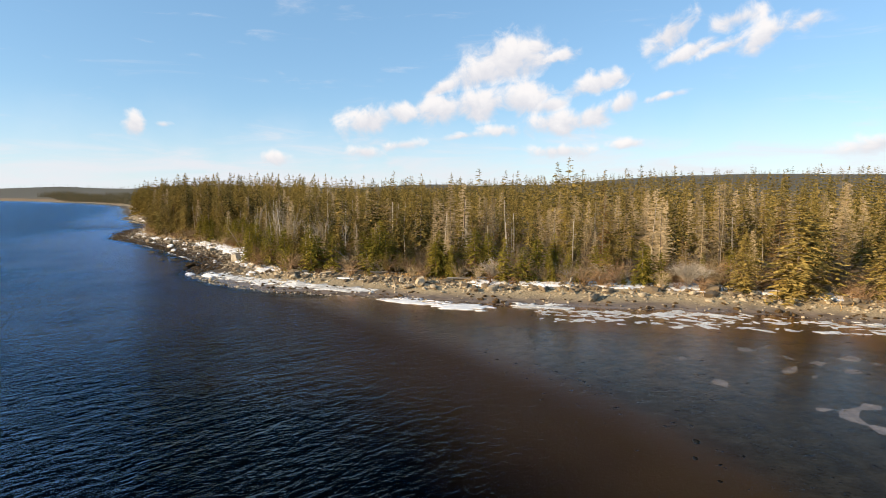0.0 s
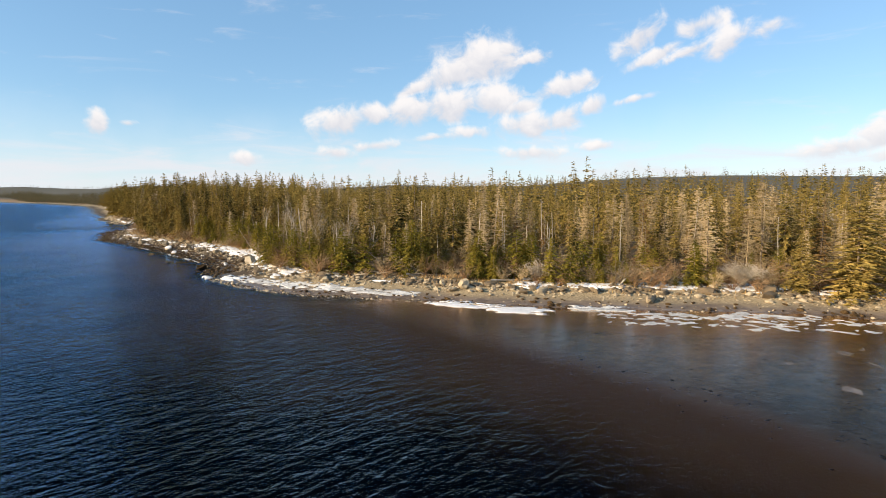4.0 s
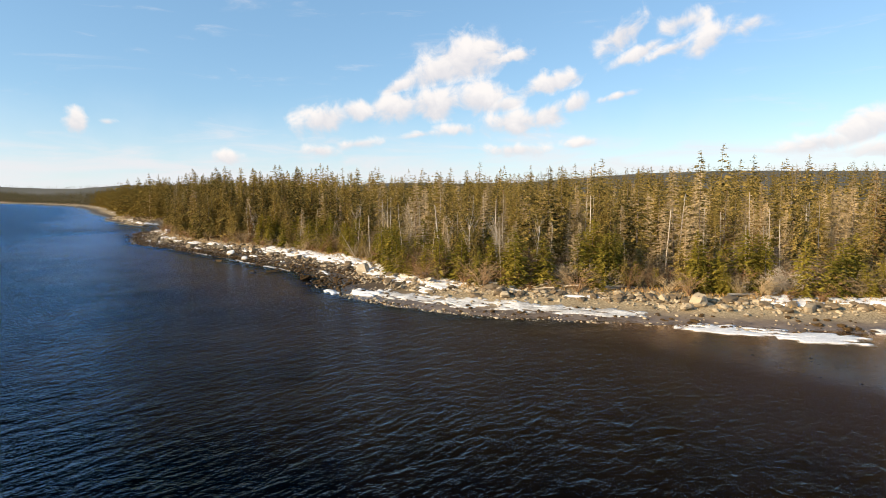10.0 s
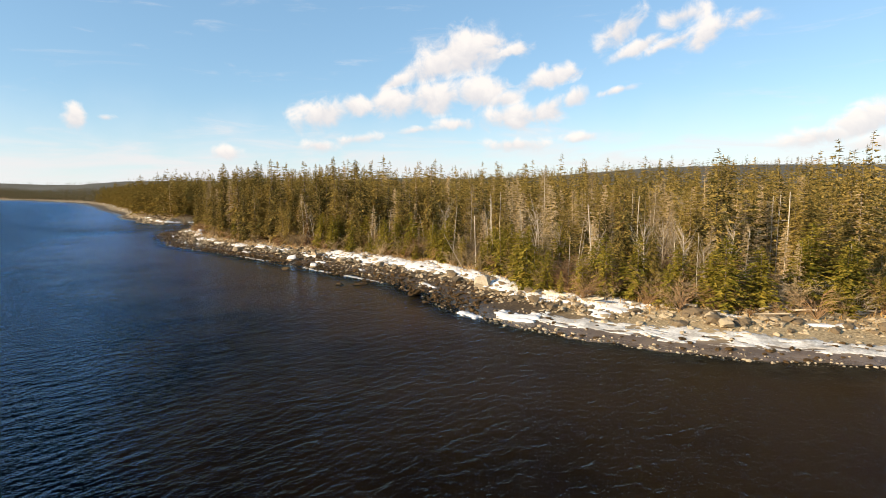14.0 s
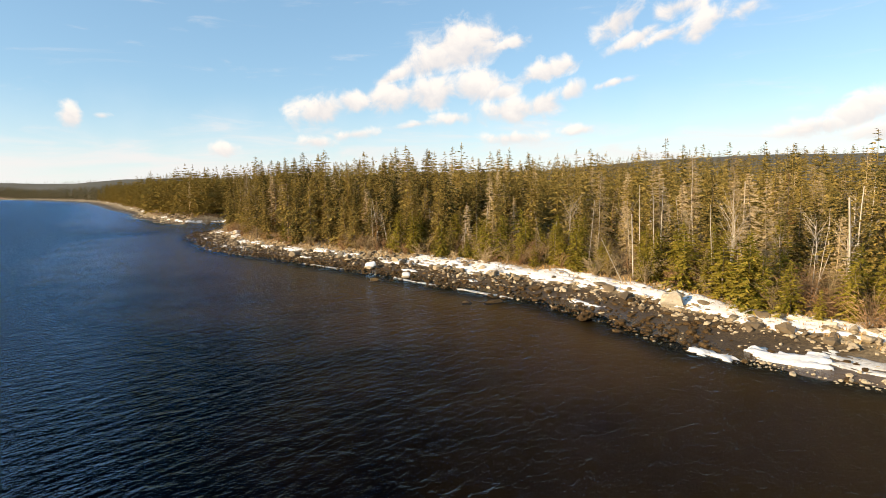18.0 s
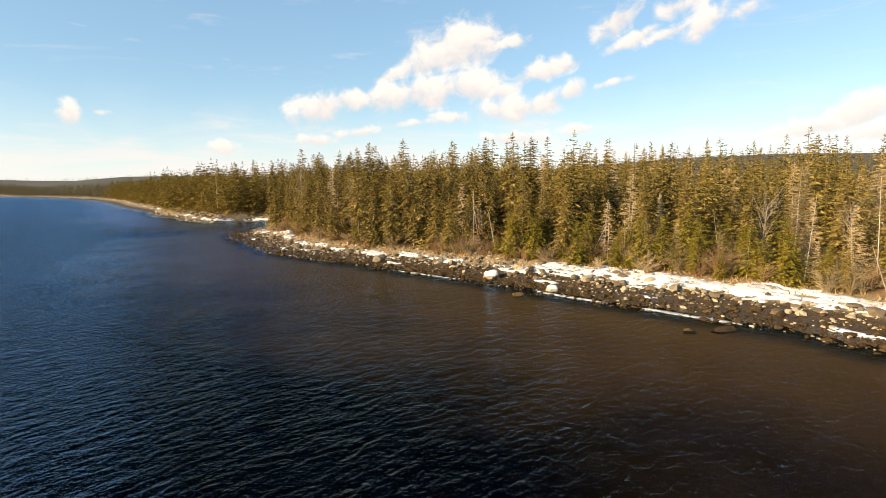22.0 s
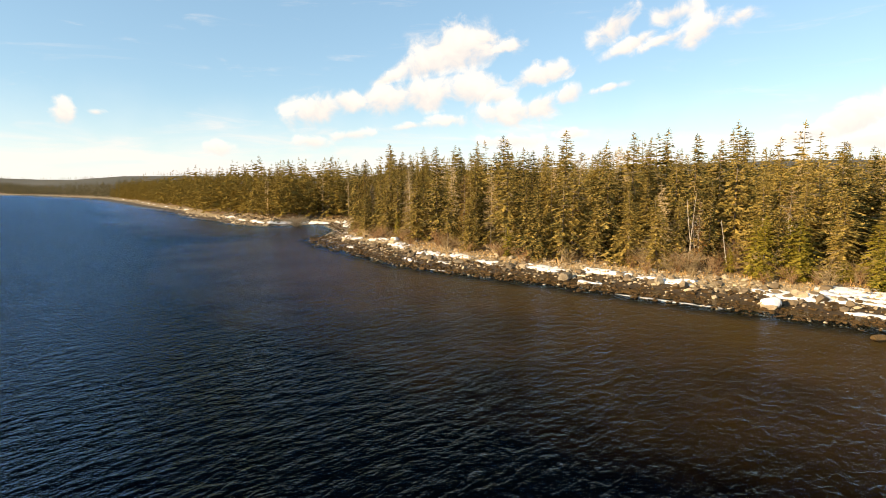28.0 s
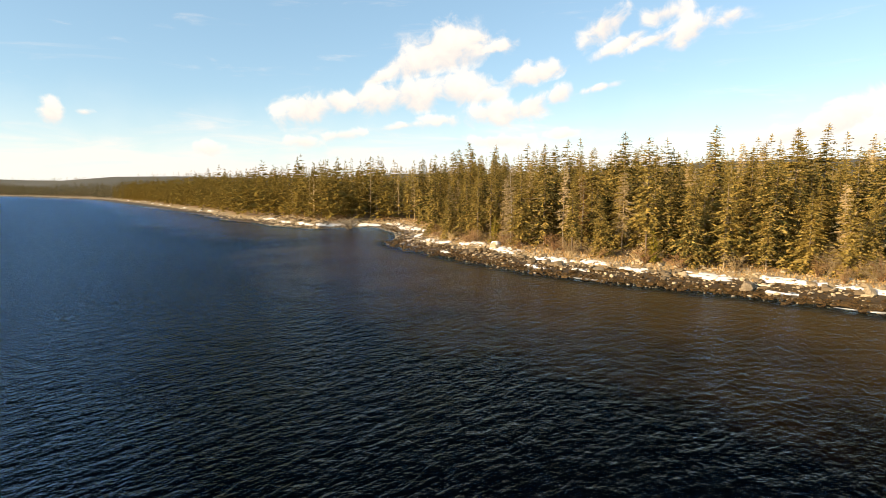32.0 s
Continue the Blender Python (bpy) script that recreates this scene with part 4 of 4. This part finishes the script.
def low_spread(a, rng, n):
    y0 = np.interp(a, CA, CQ[:, 1])
    s = rng.uniform(-0.4, 1, n) ** 2 * 7 - 0.7
    return np.where((y0 > 70) & (y0 < 172) & (s < 3.5) & (rng.rand(n) < 0.8), -60, s)


def row_spread(a, rng, n):
    x0 = np.interp(a, CA, CQ[:, 0])
    return np.where(x0 > -34, rng.normal(4.9, 0.55, n), rng.normal(4.7, 0.9, n))


stones_stuff("row_of_boulders", 850, 75, row_spread, 0.27, ROCK, "row of angular tan boulders piled along the beach", (90, 91, 92, 93, 94, 95))
stones_stuff("cobbles", 6800, 71, belt_spread, 0.125, ROCK, "pale cobbles between the larger beach stones", (60, 61, 62, 63, 64))
def far_spread(a, rng, n):
    return rng.normal(2.0, 0.9, n)


def far_stones():
    global A0, A1
    keep = A0, A1
    A0, A1 = along(-105, 192), along(-420, 700) - 70
    stones_stuff("far_stones", 3000, 74, far_spread, 0.24, ROCK, "pale stones along the further shore", (72, 73, 74))
    A0, A1 = keep


far_stones()
stones_stuff("shingle", 5200, 72, low_spread, 0.07, ROCK, "small scattered stones on the lower beach", (65, 66, 67))


def weed_spread(a, rng, n):
    y0 = np.interp(a, CA, CQ[:, 1])
    s = rng.uniform(-0.8, 4.4, n) + 0.7 * np.sin(a * 0.9) + 0.5 * np.sin(a * 2.3)
    return np.where((y0 > 70) & (y0 < 172), s, np.where(rng.rand(n) < 0.12, rng.uniform(-0.5, 2.5, n), -60))


weed_rocks = stones_stuff("rockweed_stones", 8000, 73, weed_spread, 0.13, ROCK_WEED, "dark brown weed-covered stones along the waterline", (68, 69, 70, 71))


# ---- snow and ice ----
def drift(name, label, a, s, la, ls, thick, mat, seed, floor=None, group="snow patches"):
    """A patch of snow or ice laid over the beach: it swells from under the ground with a ragged edge."""
    na, nsq = max(6, int(la * 2 / 0.24)), max(6, int(ls * 2 / 0.13))
    ga, gs = np.meshgrid(np.linspace(-la, la, na), np.linspace(-ls, ls, nsq))
    fa, fs = ga.ravel() / la, gs.ravel() / ls
    x, y = on_shore(a + ga.ravel(), s + gs.ravel())
    base = height(x, y)
    if floor is not None:
        base = np.maximum(base, floor)
    u, w = ga.ravel() * 0.42 + a, gs.ravel() * 1.1 + seed * 3
    rag = 0.55 * wobble(u, w, 2.6, seed) + 0.50 * wobble(u, w, 1.0, seed + 3) + 0.42 * wobble(u, w, 0.42, seed + 5)
    body = 1 - (fa * fa) ** 1.4 - (fs * fs) ** 1.1 + rag * 1.15 - 0.34
    edge = np.maximum(np.abs(fa), np.abs(fs)) > 0.985
    lift = np.where(edge, -0.6, np.where(body > 0, np.minimum(body * 0.30, 0.12) * thick / 0.30, np.clip(body, -0.6, 0)))
    z = base + lift + 0.02 * wobble(x, y, 0.5, seed)
    i = (np.arange(nsq - 1)[:, None] * na + np.arange(na - 1)[None]).ravel()
    me = mesh_of(name, np.column_stack([x, y, z]), np.stack([i, i + 1, i + na + 1, i + na], 1))
    return thing(name, me, mat, label, "snow" if mat is SNOW else "ice", group, smooth=True)


rng = np.random.RandomState(77)
# snow lying above the stones
a = along(38, 40)
while a < along(-300, 540):
    x0, y0 = on_shore(a, 0)
    la = rng.uniform(2.5, 5.0)
    if x0 > -8:
        if 0 < x0 < 30:
            drift("snow_patch", "flat strip of old snow above the beach stones", a, 6.3 + rng.normal(0, 0.25), la, rng.uniform(1.1, 1.7), 0.30, SNOW, rng.uniform(0, 9))
    elif x0 > -22:
        if rng.rand() < 0.75:
            drift("snow_patch", "small snow patch among pale stones", a, 5.6 + rng.normal(0, 0.5), la * 0.45, rng.uniform(0.3, 0.6), 0.25, SNOW, rng.uniform(0, 9))
    elif y0 < 100:
        drift("snow_patch", "bright band of snow along the upper beach", a, 6.3 + rng.normal(0, 0.3), la * 1.2, rng.uniform(1.2, 1.9), 0.32, SNOW, rng.uniform(0, 9))
        if rng.rand() < 0.4:
            drift("snow_patch", "thin snow lying on dark beach stones", a, 3.6 + rng.normal(0, 0.7), la * 0.5, rng.uniform(0.4, 0.7), 0.25, SNOW, rng.uniform(0, 9))
    elif y0 < 165:
        drift("snow_patch", "broken band of snow over beach boulders", a, 5.4 + rng.normal(0, 0.6), la * 0.85, rng.uniform(0.6, 1.1), 0.34, SNOW, rng.uniform(0, 9))
        if rng.rand() < 0.45:
            drift("snow_patch", "thin snow lying on dark beach stones", a, 3.2 + rng.normal(0, 0.8), la * 0.45, rng.uniform(0.35, 0.7), 0.28, SNOW, rng.uniform(0, 9))
    elif y0 > 205:
        la *= y0 / 120
        if rng.rand() < 0.6:
            drift("snow_patch", "thin line of snow along the further shore", a, 3.2 + rng.normal(0, 0.5), la * 0.8, rng.uniform(0.5, 1.0), 0.3, SNOW, rng.uniform(0, 9))
    else:
        drift("snow_patch", "snow over rocks at the small cove", a, 3.6 + rng.normal(0, 0.8), la, rng.uniform(0.8, 1.6), 0.34, SNOW, rng.uniform(0, 9))
    a += la * (1.35 if y0 < 100 and x0 < -22 else rng.uniform(1.5, 2.2))

# ice stranded at the waterline
for ix, iy, la, ls, th, lab in (
        (-31.2, 68.4, 1.6, 0.7, 0.3, "small mound of grey-white shore ice"), (-28.0, 67.0, 2.4, 1.1, 0.36, "mound of white shore ice"),
        (-23.5, 63.2, 6.0, 1.2, 0.12, "long shelf of shore ice"), (-17.0, 59.0, 6.5, 1.3, 0.12, "long shelf of shore ice"),
        (-11.0, 56.5, 5.2, 1.0, 0.12, "long shelf of shore ice"), (-3.2, 51.0, 3.8, 1.4, 0.13, "white plate of stranded ice"),
        (1.6, 48.4, 3.0, 1.6, 0.13, "white plate of stranded ice beside a dark rock"), (8.2, 48.8, 3.0, 1.2, 0.12, "white plate of stranded ice"),
        (-41.0, 88.0, 4.0, 0.45, 0.09, "thin line of ice at the waterline"), (-47.0, 95.5, 4.5, 0.4, 0.09, "thin line of ice at the waterline"),
        (-57.0, 107.6, 4.5, 0.4, 0.09, "thin line of ice at the waterline"), (-73.5, 126.0, 3.0, 0.4, 0.09, "thin line of ice at the waterline")):
    ai = along(ix, iy)
    qx, qy = on_shore(ai, 0)
    nx, ny = np.interp(ai, CA, CN[:, 0]), np.interp(ai, CA, CN[:, 1])
    drift("shore_ice", lab, ai, float((ix - qx) * nx + (iy - qy) * ny), la, ls, th, SNOW if th > 0.27 or th == 0.13 else ICE, ix, floor=0.0, group="shore ice")


def floe_mesh(seed):
    rng = np.random.RandomState(seed)
    n = 22
    th = np.linspace(0, 6.283, n, endpoint=False)
    r = 1 + 0.28 * np.sin(2 * th + seed) + 0.20 * np.sin(3 * th + 2 * seed) + 0.12 * np.sin(7 * th + seed * 1.3) + rng.normal(0, 0.16, n)
    ring = np.column_stack([np.cos(th) * r, np.sin(th) * r])
    v = [(0, 0, 0.06)] + [(*p * 0.8, 0.055 + 0.02 * rng.rand()) for p in ring] + [(*p, 0.03) for p in ring] + [(*p * 1.02, -0.05) for p in ring]
    t = []
    for i in range(n):
        j = (i + 1) % n
        t.append((0, 1 + i, 1 + j))
        for b in (1, 1 + n):
            t += [(b + i, b + n + i, b + n + j), (b + i, b + n + j, b + j)]
    me = mesh_of("ice_floe", np.array(v), np.array(t))
    me.shade_flat()
    me.materials.append(ICE)
    return me


FLOES = [floe_mesh(i + 1) for i in range(8)]
rng = np.random.RandomState(91)
made = 0
while made < 300:
    band = rng.rand()
    x = rng.uniform(7, 46)
    yl = float(np.interp(x, [6, 19, 27, 36, 46], [48.9, 47, 45, 41, 36.8]))
    y = yl - (rng.uniform(0.1, 3.4) if band < 0.62 else (rng.normal(5.2, 0.4) if band < 0.88 else rng.uniform(1.0, 6.0)))
    ob = new("ice_floe", FLOES[rng.randint(8)])
    r = float(np.clip(rng.lognormal(-1.65, 0.60), 0.07, 0.7))
    ob.matrix_basis = pose(x, y, max(0.0, float(height(np.array([x]), np.array([y]))[0])) - 0.008, 0, 0, rng.normal(-15, 38))
    ob.scale = (r * rng.uniform(1.0, 1.9), r * rng.uniform(0.7, 1.2), rng.uniform(0.25, 0.45))
    tagged(ob, "thin grey-white ice floe in the tidal pool", "ice floe", "floes in the tidal pool")
    made += 1


# ---- shrubs, grass, driftwood ----
def shrub_shape(rng, stems, h, w, fork=5, thick=0.014, arch=0.6):
    pieces, A, B, C = [], [], [], []
    for i in range(stems):
        az, out = rng.uniform(0, 6.283), w * rng.uniform(0.25, 1.0)
        q = np.linspace(0, 1, 4)
        top = h * rng.uniform(0.6, 1.0) * (1 - 0.35 * out / w)
        pts = np.column_stack([np.cos(az) * out * q ** 1.1, np.sin(az) * out * q ** 1.1, top * (q - arch * 0.5 * q ** 3) / (1 - arch * 0.5) * 1.0])
        pts[1:] += rng.normal(0, 0.04 * w, (3, 3))
        pieces.append(tube(pts, thick * (1 - 0.75 * q), 3))
        for j in range(fork):
            c = pts[rng.randint(1, 4)]
            d = np.array([math.cos(az), math.sin(az), 0.7]) + rng.normal(0, 0.6, 3)
            A.append(c - [0.006, 0, 0.008])
            B.append(c + [0, 0.006, 0.008])
            C.append(c + d * rng.uniform(0.15, 0.4) * h * 0.5)
    pieces.append(triangles(np.array(A), np.array(B), np.array(C)))
    return merged(pieces)


SHRUBS = []
for i in range(5):
    me = mesh_of("alder_shrub", *shrub_shape(RNG, 34, 1.7, (1.1, 0.9, 1.3, 0.8, 1.0)[i], 9))
    me.materials.append((TWIGS_RED, TWIGS, TWIGS_RED, TWIGS_RED, TWIGS)[i])
    SHRUBS.append(me)
rng = np.random.RandomState(101)
for i in range(300):
    a = rng.uniform(A0, A1 - 5)
    x0, y0 = on_shore(a, 0)
    if y0 > 72 and rng.rand() < 0.6:
        continue
    s = float(edge_of_woods(x0, y0)) + rng.uniform(-1.2, 2.2)
    x, y = on_shore(a, s)
    k = rng.uniform(0.55, 1.35)
    j = rng.randint(5)
    ob = new("alder_shrub", SHRUBS[j])
    ob.matrix_basis = pose(float(x), float(y), float(height(x, y)) - 0.05, rng.normal(0, 6), rng.normal(0, 6), rng.uniform(0, 360))
    ob.scale = (k * rng.uniform(0.9, 1.3), k * rng.uniform(0.9, 1.3), k)
    tagged(ob, "leafless red-brown alder shrub under the trees" if j in (0, 2, 3) else "leafless tan shrub under the trees", "shrub", "shrubs along the bank")


def undergrowth():
    """Brushwood filling the foot of the woods."""
    rng = np.random.RandomState(121)
    shapes = [shrub_shape(rng, 22, 1.9, 0.9, 7, 0.013) for _ in range(5)]
    for name, mat, n, label in (("brushwood", TWIGS, 330, "tan leafless brushwood at the foot of the trees"), ("red_brushwood", TWIGS_RED, 170, "red-brown leafless brushwood at the foot of the trees")):
        vs, ts, k = [], [], 0
        for i in range(n):
            a = rng.uniform(A0, along(-62, 114)) if rng.rand() < 0.85 else rng.uniform(A0, A1)
            x0, y0 = on_shore(a, 0)
            x, y = on_shore(a, float(edge_of_woods(x0, y0)) + rng.uniform(-0.3, 7.0))
            v, t = shapes[rng.randint(5)]
            q, th = rng.uniform(0.6, 1.6), rng.uniform(0, 6.28)
            c, w = math.cos(th) * q * 1.1, math.sin(th) * q * 1.1
            vs.append(np.column_stack([x + v[:, 0] * c - v[:, 1] * w, y + v[:, 0] * w + v[:, 1] * c, float(height(x, y)) - 0.05 + v[:, 2] * q]))
            ts.append(t + k)
            k += len(v)
        thing(name, mesh_of(name, np.concatenate(vs), np.concatenate(ts)), mat, label, "brushwood", kind="stuff")


undergrowth()


def bush(name, x, y, h, w, stems, mat, label, thick=0.03, arch=0.9):
    me = mesh_of(name, *shrub_shape(RNG, stems, h, w, 8, thick, arch))
    ob = thing(name, me, mat, label, "bush")
    ob.matrix_basis = pose(x, y, float(height(np.array([x]), np.array([y]))[0]) - 0.05)
    return ob


bush("grey_bush", 22.8, 53.0, 2.3, 2.3, 230, TWIGS_GREY, "dome of bare silvery-grey bush behind a pale boulder", 0.016, 1.1)
bush("grey_bush", 5.2, 57.0, 2.4, 1.9, 110, TWIGS_GREY, "tangle of bleached dead branches at the top of the beach", 0.022, 0.5)
bush("grey_bush", -9.0, 63.6, 2.4, 1.8, 50, TWIGS_GREY, "bleached dead crown lying at the edge of the woods", 0.04, 0.3)
bush("grey_bush", -100.5, 199.5, 3.0, 4.2, 90, TWIGS_GREY, "pale bare bush at the head of the cove", 0.05)
bush("grey_bush", -52.5, 117.0, 2.0, 2.6, 70, TWIGS_GREY, "bare pale bush beneath spruces", 0.03)


def grass_stuff():
    rng = np.random.RandomState(111)
    n = 15000
    a = rng.uniform(A0, A1 + 20, n)
    x0, y0 = on_shore(a, 0)
    s = edge_of_woods(x0, y0) + rng.normal(-0.3, 1.1, n)
    x, y = on_shore(a, s)
    c = np.column_stack([x, y, height(x, y) - 0.03])
    w = np.column_stack([rng.normal(0, 0.03, n), rng.normal(0, 0.03, n), np.zeros(n)])
    up = np.column_stack([rng.normal(0, 0.16, n), rng.normal(0, 0.16, n), rng.uniform(0.10, 0.42, n)])
    return thing("dead_grass", mesh_of("dead_grass", *triangles(c - w, c + w, c + up)), STRAW, "straw-coloured dead grass along the bank", "grass", kind="stuff")


grass_stuff()


def driftwood(x, y, length, r, turn, label, pitch=2.0):
    rng = RNG
    n = 8
    q = np.linspace(0, 1, n)
    pts = np.column_stack([(q - 0.5) * length, np.cumsum(rng.normal(0, 0.03 * length / n, n)), np.cumsum(rng.normal(0, 0.015, n))])
    pieces = [tube(pts, r * (1.1 - 0.55 * q), 7)]
    for i in range(4):
        c = pts[rng.randint(2, n)]
        d = rng.normal(0, 1, 3)
        d[2] = abs(d[2])
        pieces.append(tube(np.array([c, c + d * 0.12, c + d * 0.28]), (r * 0.3, r * 0.2, r * 0.1), 4))
    ob = thing("driftwood_log", mesh_of("driftwood_log", *merged(pieces)), BARK_PALE, label, "driftwood", "driftwood on the bank")
    ob.matrix_basis = pose(x, y, float(height(np.array([x]), np.array([y]))[0]) + r * 0.7, 0, pitch, turn)


for lx, ly, ll, lr, lt in ((10, 56.2, 5.5, 0.13, -6), (14.5, 55.9, 4.5, 0.14, -10), (2.0, 57.2, 4.0, 0.11, 14), (18.0, 54.9, 3.2, 0.10, -28), (7.0, 56.6, 3.0, 0.12, -40),
                           (-12, 63.8, 3.6, 0.10, 150), (-6.5, 61.0, 3.0, 0.09, 20), (-24.6, 70.8, 3.2, 0.10, 130), (-38.5, 93.5, 3.5, 0.10, 110), (-61, 118.5, 3.0, 0.09, 125)):
    driftwood(lx, ly, ll, lr, lt, "bleached driftwood log lying along the bank")

rng = np.random.RandomState(171)
for i in range(30):
    a = rng.uniform(along(24, 46), along(-28, 65))
    x0, y0 = on_shore(a, 0)
    lx, ly = on_shore(a, float(edge_of_woods(x0, y0)) + rng.uniform(-0.9, 1.2))
    driftwood(float(lx), float(ly), rng.uniform(1.6, 4.4), rng.uniform(0.05, 0.10), rng.uniform(0, 180), "bleached dead branch fallen along the bank", rng.uniform(2, 26))
for i in range(9):
    a = rng.uniform(along(16, 47), along(-26, 63))
    x0, y0 = on_shore(a, 0)
    lx, ly = on_shore(a, float(edge_of_woods(x0, y0)) + rng.uniform(0.2, 1.6))
    bush("grey_bush", float(lx), float(ly), rng.uniform(1.2, 2.1), rng.uniform(1.0, 1.8), 60, TWIGS_GREY, "tangle of bleached dead branches at the edge of the woods", 0.024, 0.5)

# trees that stand out
plant("spruce", 30.5, 49.0, 9.6, 1.5, 20, 3)
plant("spruce", 26.8, 50.8, 5.5, 1.4, 80, 1)
plant("spruce", 36.5, 47.0, 6.5, 1.4, 140, 1)
for tx, ty, th, tk in ((-26.5, 88.9, 8.2, 2), (-16.0, 76.6, 8.2, 2), (-27.0, 85.0, 8.0, 0), (-26.2, 85.6, 8.4, 2), (-22.7, 81.4, 7.6, 0), (-23.5, 79.9, 5.0, 1),
                       (-28.8, 85.0, 6.0, 3), (-11.0, 67.5, 5.0, 1), (-18.6, 76.6, 6.0, 0)):
    plant("dead_snag", tx, ty, th * 0.9, RNG.uniform(0.5, 0.85), variant=tk, lean=4.0)
for tx, ty, th, ax, ay in ((-30.0, 83.8, 4.5, 8, -28), (-22.0, 73.6, 4.0, -20, 35), (-14.5, 66.2, 4.2, 30, 38), (-10.0, 64.2, 4.6, 15, -48), (-41.5, 105.0, 4.0, -10, 30)):
    sn = plant("dead_snag", tx, ty, th, 0.8, variant=0)
    sn.matrix_basis = pose(tx, ty, float(height(np.array([tx]), np.array([ty]))[0]), ax, ay, 0) @ Matrix.Diagonal((*sn.scale, 1))


# dark weed lying in streaks over the mudflat
def weed_stuff():
    rng = np.random.RandomState(131)
    n = 26000
    x = rng.uniform(-6, 60, n)
    y = rng.uniform(8, 47, n)
    streak = np.exp(-((y - (30.3 - 0.75 * (x - 4.6))) / 1.5) ** 2) + np.exp(-((y - (40 - 0.55 * (x - 4.6))) / 1.2) ** 2)
    keep = inside(x, y, MUD_RING) & (line_distance(x, y, MUD) > 2.5) & (shore_distance(x, y) < -2) & (rng.rand(n) < 0.12 + 0.8 * np.clip(streak * (0.5 + wobble(x, y, 4.0)), 0, 1))
    x, y = x[keep], y[keep]
    shapes = [rock_shape(k, 1, 0.3, 0.8) for k in (80, 81, 82, 83)]
    z = height(x, y)
    vs, ts, k = [], [], 0
    for i in range(len(x)):
        v, t = shapes[rng.randint(4)]
        r, c = rng.lognormal(-2.9, 0.45), rng.uniform(0, 6.28)
        vx = v[:, 0] * rng.uniform(1, 1.8)
        vs.append(np.column_stack([x[i] + r * (vx * math.cos(c) - v[:, 1] * math.sin(c)), y[i] + r * (vx * math.sin(c) + v[:, 1] * math.cos(c)), max(z[i], -0.01) + r * v[:, 2] * 0.7]))
        ts.append(t + k)
        k += len(v)
    thing("mudflat_weed", mesh_of("mudflat_weed", np.concatenate(vs), np.concatenate(ts)), WEED, "dark seaweed scattered in streaks over wet mud", "seaweed", kind="stuff")


weed_stuff()

# young firs filling the edge of the woods
rng = np.random.RandomState(141)
for i in range(150):
    a = rng.uniform(along(20, 47), along(-56, 107))
    x0, y0 = on_shore(a, 0)
    x, y = on_shore(a, float(edge_of_woods(x0, y0)) + rng.uniform(-0.4, 3.0))
    plant("young_fir", float(x), float(y), float(rng.uniform(1.2, 5.0)), rng.uniform(0.9, 1.3), lean=2.0)

# a stand of pale dead poles behind the stone beach
rng = np.random.RandomState(151)
for i in range(14):
    x, y = rng.uniform(-7, 8), rng.uniform(0, 9)
    y = float(np.interp(x, [-7, 0, 8], [64.5, 61.5, 59.5])) + y
    plant("dead_snag", float(x), y, float(rng.uniform(3.5, 7.5)), rng.uniform(0.5, 0.8), lean=5.0)

# pale crooked trunks and fallen tops along the edge of the woods past the bend
rng = np.random.RandomState(161)
for i in range(24):
    a = rng.uniform(along(-14, 62), along(-60, 112))
    x0, y0 = on_shore(a, 0)
    x, y = on_shore(a, float(edge_of_woods(x0, y0)) + rng.uniform(0.2, 5.0))
    plant("dead_snag", float(x), float(y), float(rng.uniform(2.5, 7.0)), rng.uniform(0.45, 0.75), lean=9.0)
for i in range(16):
    a = rng.uniform(along(-14, 62), along(-60, 112))
    x0, y0 = on_shore(a, 0)
    x, y = on_shore(a, float(edge_of_woods(x0, y0)) + rng.uniform(1.0, 7.0))
    plant("birch", float(x), float(y), float(rng.uniform(4.5, 7.5)), rng.uniform(0.7, 1.0), lean=5.0)
for tx, ty, tr in ((-18.2, 68.2, 1.9), (-20.6, 70.0, 2.0), (-16.4, 66.6, 1.5)):
    bush("bare_bush", tx, ty, 1.5, tr, 70, TWIGS, "tangle of bare grey-brown branches slumped over the bank", 0.025, 0.9)
